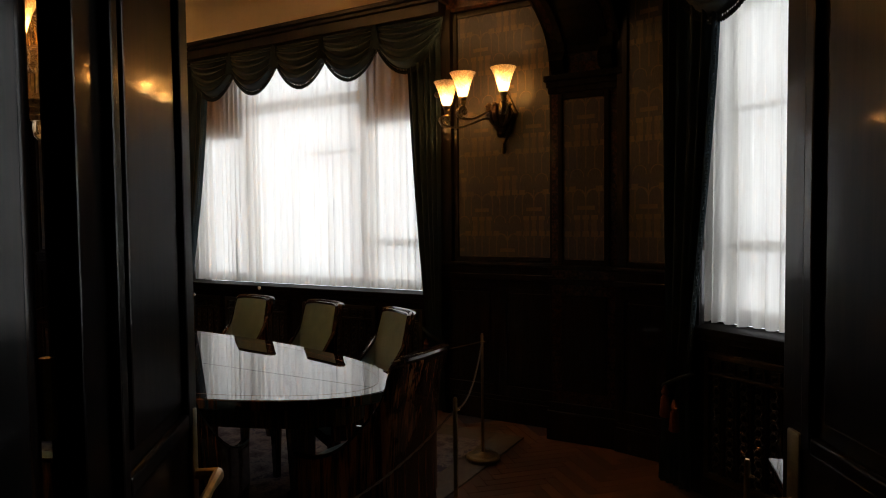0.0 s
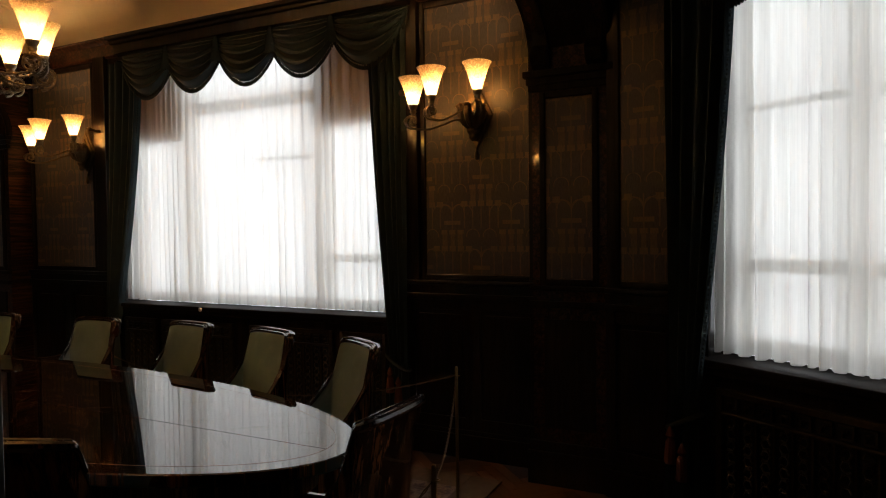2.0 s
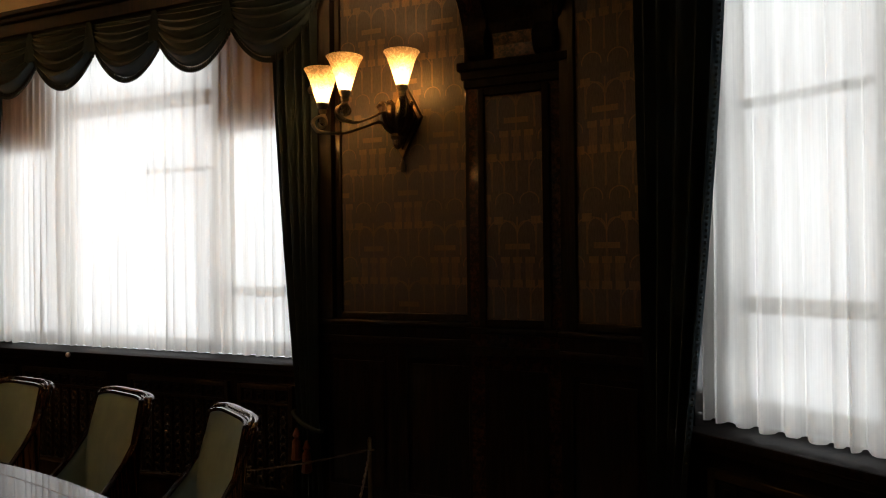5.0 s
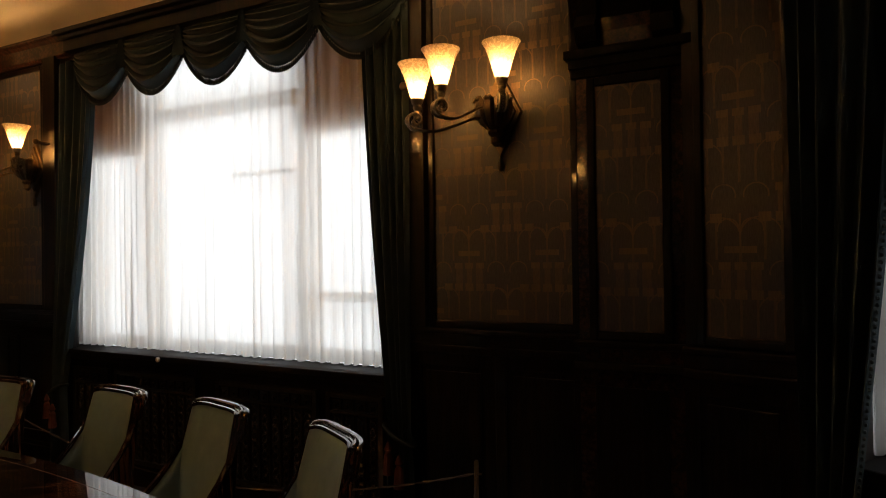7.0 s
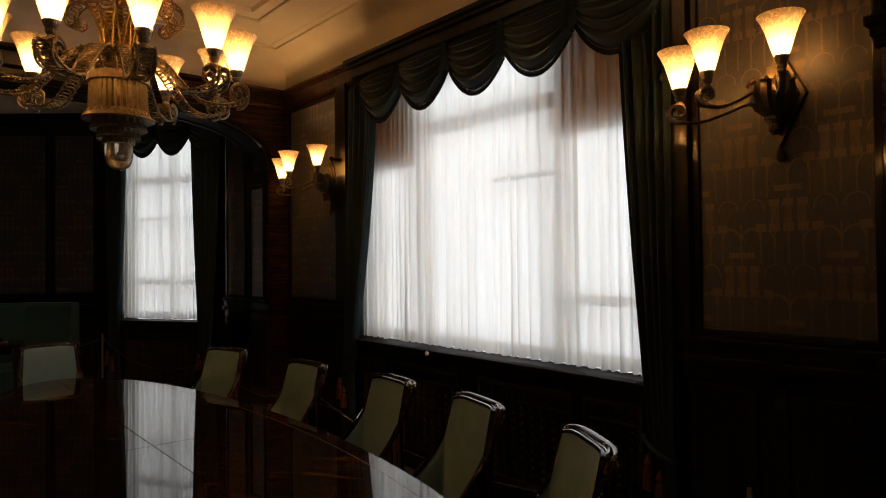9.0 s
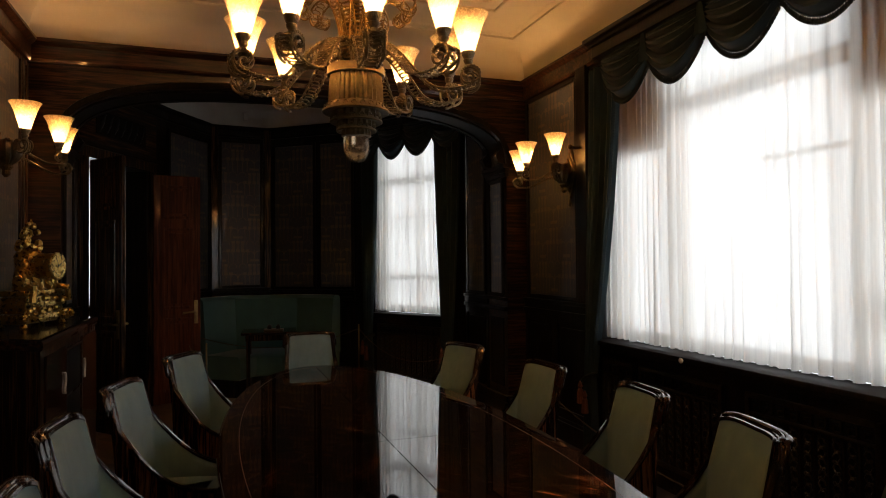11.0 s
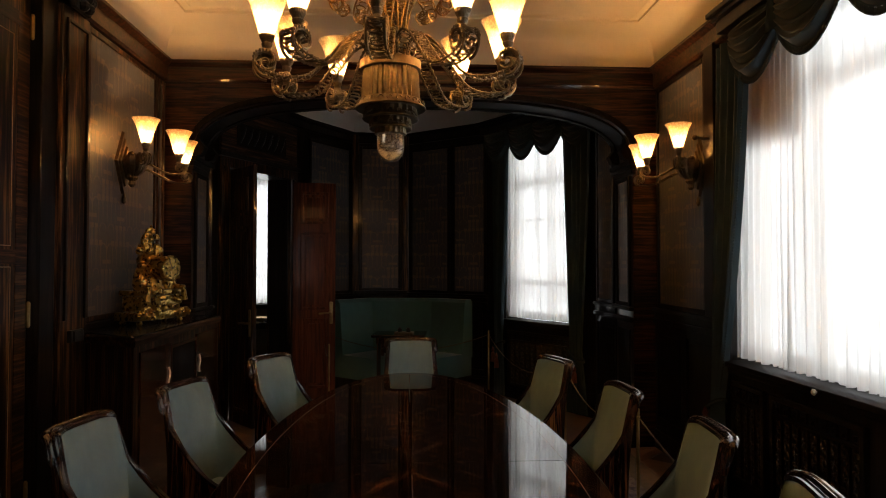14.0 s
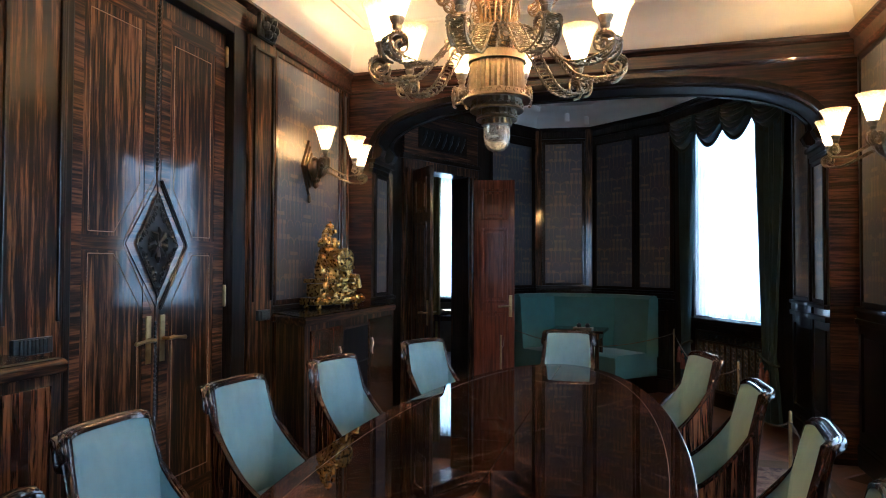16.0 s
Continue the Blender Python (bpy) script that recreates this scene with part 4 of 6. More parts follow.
def armchair(m):
    """Gondola chair: a veneered shell that sweeps down from the back into low arms, padded inside."""
    c = thing("boardroom_chair", "gondola chair, dark ebony shell with pale aqua upholstery", "chair", m, "chairs round the conference table")

    def plan(k, off):
        """A point on the U-shaped plan, k from 0 (front of one arm) to 1 (front of the other)."""
        w, back, front = 0.212 + off, -0.22 - off, 0.25
        a = abs(k - 0.5) * 2
        sgn = -1 if k < 0.5 else 1
        if a > 0.52:
            f = (a - 0.52) / 0.48
            return sgn * (w + 0.012 * math.sin(math.pi * f)), -0.15 + (front + 0.15) * f
        g = a / 0.52 * math.pi / 2
        e = 2 / 4.2
        return sgn * w * math.sin(g) ** e, -0.15 + (back + 0.15) * max(0, math.cos(g)) ** e

    def rim(k):
        a = abs(k - 0.5) * 2
        if a < 0.40:
            return 0.972 - 0.012 * (a / 0.4) ** 2
        f = (a - 0.40) / 0.60
        return 0.53 + 0.43 * (1 - f) ** 2.7

    def lean(x, y, z):
        t = max(0, (z - 0.45) / 0.55)
        pull = max(0, min(1, (0.05 - y) / 0.3))
        return (x * (1 - 0.11 * min(1.1, t)), y - 0.075 * t * t * pull, z)

    K = [i / 40 for i in range(41)]
    bm = bmesh.new()
    rows = []
    Z = 9
    outer = [[lean(*plan(k, 0.0), 0.34 + (rim(k) - 0.34) * i / Z) for k in K] for i in range(Z + 1)]
    inner = [[lean(*plan(k, -0.022), 0.34 + (rim(k) - 0.34) * i / Z) for k in K] for i in range(Z, -1, -1)]
    grid(bm, outer + inner, True, False)
    for e in (0, -1):
        r = [row[e] for row in outer + inner]
        n = len(r) // 2
        for i in range(n - 1):
            bm.faces.new([bm.verts.new(p) for p in (r[i], r[i + 1], r[-2 - i], r[-1 - i])])
    bmesh.ops.remove_doubles(bm, verts=bm.verts, dist=0.0001)
    part("shell", bm, CHAIRWOOD, c, "", True)
    bm = bmesh.new()
    # flat stepped moulding: a broad outer band and a thin inner bead
    grid(bm, [[Vector(lean(*plan(k, o), rim(k))) + Vector((0, 0, h)) for k in K] for o, h in ((0.003, -0.008), (0.004, 0.002), (0.001, 0.007), (-0.016, 0.007), (-0.018, 0.001), (-0.020, 0.001), (-0.021, 0.004), (-0.027, 0.003), (-0.029, -0.008))], True, False)
    part("arm_moulding", bm, RAILWOOD, c, "black polished moulding", True)
    bm = bmesh.new()
    rows = []
    top = [k for k in [0.28 + i * 0.44 / 26 for i in range(27)]]
    for k in top:
        x, y, z = lean(*plan(k, 0.0), rim(k))
        nx, ny = plan(k, 0.02)[0] - plan(k, 0.0)[0], plan(k, 0.02)[1] - plan(k, 0.0)[1]
        d = Vector((nx, ny, 0)).normalized()
        p = Vector((x, y, z))
        rows.append([p + d * o + Vector((0, 0, h)) for o, h in ((-0.016, 0.003), (-0.014, 0.011), (-0.008, 0.015), (-0.002, 0.013), (0.002, 0.008), (0.007, 0.011), (0.015, 0.012), (0.023, 0.007), (0.026, -0.004), (0.018, -0.017), (0.002, -0.022))])
    vs = grid(bm, rows, False, True)
    bm.faces.new(vs[0])
    bm.faces.new(vs[-1])
    part("top_rail", bm, RAILWOOD, c, "glossy rounded top rail", True)
    bm = bmesh.new()
    rows = []
    KI = [0.06 + 0.88 * i / 36 for i in range(37)]
    for i in range(13):
        f = i / 12
        row = []
        for k in KI:
            pad = 0.026 + 0.022 * math.sin(math.pi * f) * math.sin(math.pi * (k - 0.06) / 0.88) + (0.006 if 0 < i < 12 else 0)
            zz = 0.42 + (rim(k) - 0.016 - 0.42) * f
            row.append(lean(*plan(k, -pad), zz))
        rows.append(row)
    rows.append([lean(*plan(k, -0.020), rim(k) - 0.008) for k in KI])
    grid(bm, rows)
    part("backrest", bm, FABRIC, c, "pale aqua padded back", True)
    bm = bmesh.new()
    rows = []
    for z, o in ((0.36, 0.0), (0.44, 0.004), (0.465, -0.004), (0.478, -0.03), (0.485, -0.10), (0.488, -0.2)):
        pts = []
        for i in range(33):
            k = i / 32
            x, y = plan(k, -0.028 + o)
            pts.append((x, y, z))
        front = [(x, 0.265 + min(0, o) * 0.6, z) for x in (0.15 + o, 0.08, 0.0, -0.08, -0.15 - o)]
        rows.append(pts + front)
    vs = grid(bm, rows, False, True)
    bm.faces.new(vs[-1])
    part("seat", bm, FABRIC, c, "pale aqua seat cushion", True)
    part("seat_rail", boxed(-0.205, 0.205, 0.225, 0.268, 0.31, 0.372, bevel=0.006), CHAIRWOOD, c)
    leg = None
    for x, y in ((-0.18, 0.235), (0.18, 0.235), (-0.15, -0.18), (0.15, -0.18)):
        sp = -0.03 if y < 0 else 0.0
        bm = bmesh.new()
        rows = [[(x * s + dx * h, y + sp * (1 - z / 0.34) * 2 + dy * h, z) for dx, dy in ((-1, -1), (1, -1), (1, 1), (-1, 1))] for z, h, s in ((0.0, 0.016, 1.0), (0.17, 0.02, 1.0), (0.345, 0.025, 1.0))]
        vs = grid(bm, rows, False, True)
        bm.faces.new(vs[0])
        bm.faces.new(vs[-1])
        part("leg", bm, CHAIRWOOD, c)
    return c


RAILWOOD = veneer("polished_rail_wood", (0.008, 0.004, 0.003), (0.022, 0.009, 0.005), (0.05, 0.02, 0.010), "Z", 0.1, 1.0, 1.0)
CHAIRWOOD = veneer("chair_ebony", (0.010, 0.004, 0.003), (0.045, 0.016, 0.007), (0.15, 0.058, 0.022), "Z", 0.12, 1.0, 1.0)
# back's place and the way each chair faces, in degrees from +y
SEATS = [(-2.07, 3.57, 150), (-2.76, 3.71, 166), (-3.43, 3.75, 174), (-4.21, 3.69, 183), (-5.16, 3.58, 198),
         (-6.35, 2.66, 270), (-5.39, 1.72, 331), (-4.45, 1.49, 344), (-3.67, 1.38, 352), (-2.87, 1.42, 359), (-2.13, 1.82, 24), (-1.30, 2.56, 88)]


def seat_pose(x, y, a):
    return pose(x, y, 0.012, 0, 0, a) @ pose(0, 0.30, 0)


first = armchair(seat_pose(*SEATS[0]))
for s in SEATS[1:]:
    copy_thing(first, seat_pose(*s))


# ---- doors ----
def lever(bm, x, z, y, d, s):
    """A brass lever handle with its long plate: y the face, d the way out, s the way the lever points."""
    box(bm, x - 0.02, x + 0.02, y, y + d * 0.008, z - 0.13, z + 0.13, 0.004)
    tube(bm, [(x, y, z), (x, y + d * 0.05, z)], 0.011, 8)
    tube(bm, [(x, y + d * 0.05, z), (x + s * 0.03, y + d * 0.055, z + 0.004), (x + s * 0.08, y + d * 0.052, z), (x + s * 0.13, y + d * 0.05, z - 0.006)], 0.010, 8, 1.0, [1.0, 1.25, 0.9, 1.1])
    ball(bm, (x + s * 0.135, y + d * 0.05, z - 0.006), 0.013, 8)


def door_leaf(name, hinge, tip, height, material, label, panels):
    """A leaf hung at hinge and reaching to tip, with moulded panels on both faces and a lever."""
    t = thing(name, label, "door", along(hinge, tip))
    w = span(hinge, tip)
    part("leaf", boxed(0, w, -0.02, 0.02, 0.012, height, bevel=0.004), material, t)
    for y, d in ((0.02, 1), (-0.02, -1)):
        for z0, z1 in panels:
            bm = bmesh.new()
            a, b, f = 0.085, w - 0.085, 0.03
            for k, (o, h) in enumerate(((0.0, 0.014), (0.016, 0.008))):
                for x0, x1, lo, hi in ((a + o, a + o + f - o, z0 + o, z1 - o), (b - f, b - o, z0 + o, z1 - o), (a + f, b - f, z0 + o, z0 + f), (a + f, b - f, z1 - f, z1 - o)):
                    if k == 0:
                        box(bm, x0, x1, y, y + d * h, lo, hi, 0.005)
            box(bm, a + 0.06, b - 0.06, y, y + d * 0.009, z0 + 0.06, z1 - 0.06, 0.004)
            part("panel_moulding", bm, material, t)
    bm = bmesh.new()
    lever(bm, w - 0.05, 1.01, 0.02, 1, -1)
    lever(bm, w - 0.05, 1.01, -0.02, -1, -1)
    part("door_handle", bm, BRASS, t, "brass lever handle", True)
    for z in (0.3, 1.3, height - 0.25):
        part("hinge", lathe(bmesh.new(), [(0.009, -0.05), (0.011, -0.04), (0.011, 0.04), (0.009, 0.05)], 8, (-0.004, 0.02, z)), BRASS, t)
    return t


DARKP = [(0.16, 0.92), (1.12, 2.38)]
door_leaf("door", (-0.775, 0.80), (-1.10, 1.235), 2.53, TRIM, "open dark wood door leaf with moulded panels", DARKP)
door_leaf("door", (0.25, 1.20), (-0.005, 1.67), 2.53, TRIM, "open dark wood door leaf with moulded panels", DARKP)
door_leaf("door", (-8.81, 1.31), (-8.91, 1.79), 2.53, RED, "open red mahogany door leaf with raised panels", [(0.14, 0.95), (1.05, 1.95), (2.05, 2.42)])
door_leaf("door", (-7.87, 0.86), (-7.49, 1.175), 2.53, WOOD, "open dark ebony door leaf beside the arch", [(0.14, 0.95), (1.05, 1.95), (2.05, 2.42)])


def casing(w, s0, s1, h, top):
    """Moulded frame round a doorway, with a carved overdoor."""
    for y, d in ((0.0, 1), (-0.25, -1)):
        bm = bmesh.new()
        for a, b in ((s0 - 0.13, s0), (s1, s1 + 0.13)):
            box(bm, a, b, y, y + d * 0.04, 0, h + 0.1, 0.008)
            box(bm, a + 0.035, b - 0.035, y + d * 0.04, y + d * 0.055, 0.22, h, 0.006)
        box(bm, s0, s1, y, y + d * 0.04, h, h + 0.1, 0.008)
        part("door_casing", bm, WOOD, w)
    part("overdoor", boxed(s0 - 0.16, s1 + 0.16, 0, 0.06, h + 0.1, h + 0.15, bevel=0.01), TRIM, w)
    part("overdoor_panel", boxed(s0 - 0.12, s1 + 0.12, 0, 0.035, h + 0.15, top, bevel=0.008), WOOD_H, w)
    part("fret_back", boxed(s0 + 0.10, s1 - 0.10, 0.035, 0.042, h + 0.24, top - 0.14, bevel=0.003), SATIN, w)
    n = 7
    st = (s1 - s0 - 0.26) / n
    for k in range(n):
        x = s0 + 0.13 + (k + 0.5) * st
        bm = bmesh.new()
        tube(bm, [(x - st * 0.4, 0.05, top - 0.17), (x, 0.054, (h + top + 0.10) / 2), (x + st * 0.4, 0.05, h + 0.27)], 0.014, 6, 1.0, [0.6, 1.2, 0.6])
        part("carved_leaf", bm, IRON, w)
    for a in (s0 - 0.002, s1 - 0.018):
        part("reveal", boxed(a, a + 0.02, -0.249, -0.001, 0, h, bevel=0.002), TRIM, w)


casing(w6, dw0, dw1, 2.56, 3.18)
casing(e1, de0, de1, 2.56, 3.18)


def hall_door():
    """The tall closed double door with a diamond of ironwork over the joint."""
    f = along((WX, S), (EX, S)) @ pose(0.0, -0.002, 0)
    t = thing("double_door", "tall closed double door in streaked ebony with iron diamond", "door", f)
    mid = 2.57
    for a, b, sg in ((1.945, mid - 0.003, -1), (mid + 0.003, 3.195, 1)):
        leaf = part("leaf", boxed(a, b, -0.045, 0.0, 0.012, 2.995, bevel=0.004), WOOD, t)
        # crossbanded borders and inlaid lines
        e = a if sg < 0 else b
        for x0, x1 in ((e - sg * 0.01 - (0.10 if sg > 0 else 0), e - sg * 0.01 + (0.10 if sg < 0 else 0)), (mid + sg * 0.03 - (0.07 if sg < 0 else 0), mid + sg * 0.03 + (0.07 if sg > 0 else 0))):
            part("crossband", boxed(min(x0, x1), max(x0, x1), 0.0, 0.003, 0.14, 2.90, bevel=0.001), WOOD_H, leaf)
        for z in (0.14, 1.57, 2.82):
            part("crossband_rail", boxed(min(mid + sg * 0.10, e - sg * 0.11), max(mid + sg * 0.10, e - sg * 0.11), 0.0, 0.0035, z, z + 0.075, bevel=0.001), WOOD_H, leaf)
        xo, xi, xc = e - sg * 0.15, mid + sg * 0.135, mid + sg * 0.31
        for line in ([(xo, 2.76), (xo, 1.665), (xc, 1.665), (xi, 1.93), (xi, 2.76)], [(xo, 0.28), (xo, 1.555), (xc, 1.555), (xi, 1.29), (xi, 0.28)]):
            bm = bmesh.new()
            for (xa, za), (xb, zb) in zip(line, line[1:] + line[:1]):
                tube(bm, [(xa, 0.001, za), (xb, 0.001, zb)], 0.0022, 4)
            part("inlay_line", bm, INLAY, leaf, "pale inlaid stringing")
        # half of the diamond moulding
        bm = bmesh.new()
        D = [(mid + sg * 0.03, 1.97), (mid + sg * 0.245, 1.62), (mid + sg * 0.245, 1.60), (mid + sg * 0.03, 1.25)]
        if sg < 0:
            tube(bm, [(x, 0.008, z) for x, z in D], 0.010, 6)
            tube(bm, [(mid + (x - mid) * 0.93, 0.006, 1.61 + (z - 1.61) * 0.93) for x, z in D], 0.005, 6)
        else:
            tube(bm, [(x, 0.002, z) for x, z in D], 0.003, 4)
        part("diamond_moulding", bm, TRIM if sg < 0 else INLAY, leaf)
        bm = bmesh.new()
        f4 = [bm.verts.new((x, y, z)) for y in (0.0, 0.006) for x, z in ((mid + sg * 0.004, 1.95), (mid + sg * 0.235, 1.61), (mid + sg * 0.004, 1.27))]
        bm.faces.new(f4[:3])
        bm.faces.new(f4[3:])
        for i in range(3):
            bm.faces.new((f4[i], f4[(i + 1) % 3], f4[3 + (i + 1) % 3], f4[3 + i]))
        part("diamond_field", bm, WOOD_H, leaf)
        bm = bmesh.new()
        for z in (0.35, 1.35 + 0.05 * sg, 2.85):
            lathe(bm, [(0.006, -0.07), (0.011, -0.06), (0.011, 0.06), (0.006, 0.07)], 8, (e, 0.01, z))
        part("hinges", bm, BRASS, leaf, "brass hinges")
        bm = bmesh.new()
        lever(bm, mid + sg * 0.055, 1.09, 0.0, 1, sg)
        part("door_handle", bm, BRASS, leaf, "brass lever on a long plate", True)
    # iron fretwork diamond
    bm = bmesh.new()
    tube(bm, [(mid, 0.014, 1.90), (mid + 0.165, 0.014, 1.61), (mid, 0.014, 1.32), (mid - 0.165, 0.014, 1.61), (mid, 0.014, 1.90)], 0.005, 6)
    for k in range(8):
        a = k * math.pi / 4
        tube(bm, [(mid + 0.015 * math.cos(a), 0.016, 1.61 + 0.015 * math.sin(a)), (mid + 0.05 * math.cos(a + 0.2), 0.022, 1.61 + 0.07 * math.sin(a + 0.2)), (mid + 0.075 * math.cos(a), 0.016, 1.61 + 0.10 * math.sin(a))], 0.012, 5, 1.0, [0.6, 1.4, 0.5])
        lathe(bm, [(0.006, 0), (0.006, 0.01)], 6, (mid, 0.01, 1.61))
    for sx in (-1, 1):
        for sz in (-1, 1):
            for r0, cx, cz in ((0.026, 0.05, 0.135), (0.017, 0.022, 0.20), (0.024, 0.10, 0.06), (0.013, 0.012, 0.245), (0.017, 0.085, 0.10), (0.014, 0.135, 0.025), (0.018, 0.028, 0.165), (0.016, 0.06, 0.025)):
                pts = [(mid + sx * (cx + p[0]), 0.015, 1.61 + sz * (cz + p[2])) for p in spiral(0, 0, r0, 0.006, -60, 400, 14)]
                tube(bm, pts, 0.0055, 4)
    ball(bm, (mid, 0.016, 1.61), 0.02, 8)
    part("iron_diamond", bm, IRON, t, "blackened iron fretwork diamond")
    bm = bmesh.new()
    f4 = [bm.verts.new(p) for p in ((mid, 0.0075, 1.90), (mid + 0.16, 0.0075, 1.61), (mid, 0.0075, 1.32), (mid - 0.16, 0.0075, 1.61))]
    bm.faces.new(f4)
    part("diamond_back", bm, IRON, t)
    bm = bmesh.new()
    z = 0.16
    while z < 2.96:
        if not 1.20 < z < 2.02:
            ball(bm, (mid, 0.004, z), 0.009, 6, 1.6)
        z += 0.026
    part("rope_bead", bm, TRIM, t, "black rope bead over the joint")
    return t


hall_door()

# ---- lamps ----
WARM = (1.0, 0.51, 0.175)


def cup_mesh():
    bm = bmesh.new()
    prof = [(0.026, 0.0), (0.033, 0.02), (0.042, 0.05), (0.054, 0.09), (0.067, 0.13), (0.080, 0.16), (0.093, 0.180), (0.090, 0.180), (0.077, 0.16), (0.064, 0.13), (0.051, 0.09), (0.039, 0.05), (0.030, 0.02)]
    rows = [[(r * math.cos(2 * math.pi * k / 28), r * math.sin(2 * math.pi * k / 28), z) for k in range(28)] for r, z in prof]
    grid(bm, rows, False, True)
    return bm


def lamp_cup(t, x, y, z, power, proto=[]):
    """A trumpet glass with its holder, bulb and light, on a lamp t."""
    if not proto:
        proto.append(part("glass_shade", cup_mesh(), SHADE, t, "etched frosted glass shade", True))
        h = bmesh.new()
        lathe(h, [(0.008, -0.090), (0.017, -0.080), (0.020, -0.060), (0.013, -0.046), (0.019, -0.036), (0.021, -0.026), (0.018, -0.022), (0.027, -0.004), (0.031, 0.010), (0.027, 0.012)], 48, (0, 0, 0), 0.05, 1)
        proto.append(part("cup_holder", h, LAMP_BRONZE, t))
        b = bmesh.new()
        lathe(b, [(0.006, 0.004), (0.011, 0.012), (0.018, 0.030), (0.020, 0.042), (0.014, 0.058), (0.004, 0.068)], 10)
        proto.append(part("bulb", b, LIT, t, "lit warm bulb", True))
        for o in proto:
            o.matrix_basis = pose(x, y, z)
    else:
        for o in proto:
            n = again(o, t, pose(x, y, z))
            tagged(n, o.get("label", ""))
    lt = new("lamp_light", bpy.data.lights.new("lamp_light", "POINT"))
    lt.data.energy, lt.data.color, lt.data.shadow_soft_size = power, WARM, 0.018
    lt.parent, lt.matrix_basis = t, pose(x, y, z + 0.062)


def band(bm, pts, width, r=0.0045, rings=0.02):
    """A filigree strap: two rails with scroll rings between, across the plane of the line."""
    pts = [Vector(p) for p in pts]
    tube(bm, [p + Vector((0, width / 2, 0)) for p in pts], r, 5)
    tube(bm, [p - Vector((0, width / 2, 0)) for p in pts], r, 5)
    run, last = 0.0, pts[0]
    k = 0
    for a, b in zip(pts, pts[1:]):
        seg = (b - a).length
        n = max(1, round(seg / rings))
        d = (b - a).normalized()
        for i in range(n):
            c = a.lerp(b, (i + 0.5) / n)
            w = width * 0.36
            s = 1 if k % 2 else -1
            ring = [c + d * (rings * 0.55 * math.cos(t)) + Vector((0, s * width * 0.06 + w * math.sin(t), 0)) for t in [j * 2 * math.pi / 7 for j in range(7)]]
            tube(bm, ring, r * 0.75, 4)
            k += 1


def smooth_line(pts, n=5):
    """Catmull-Rom through the points."""
    P = [Vector(p) for p in pts]
    P = [P[0] * 2 - P[1]] + P + [P[-1] * 2 - P[-2]]
    out = []
    for i in range(1, len(P) - 2):
        for k in range(n):
            t = k / n
            a, b, c, d = P[i - 1:i + 3]
            out.append(0.5 * ((2 * b) + (c - a) * t + (2 * a - 5 * b + 4 * c - d) * t * t + (3 * b - a - 3 * c + d) * t ** 3))
    out.append(P[-2])
    return out


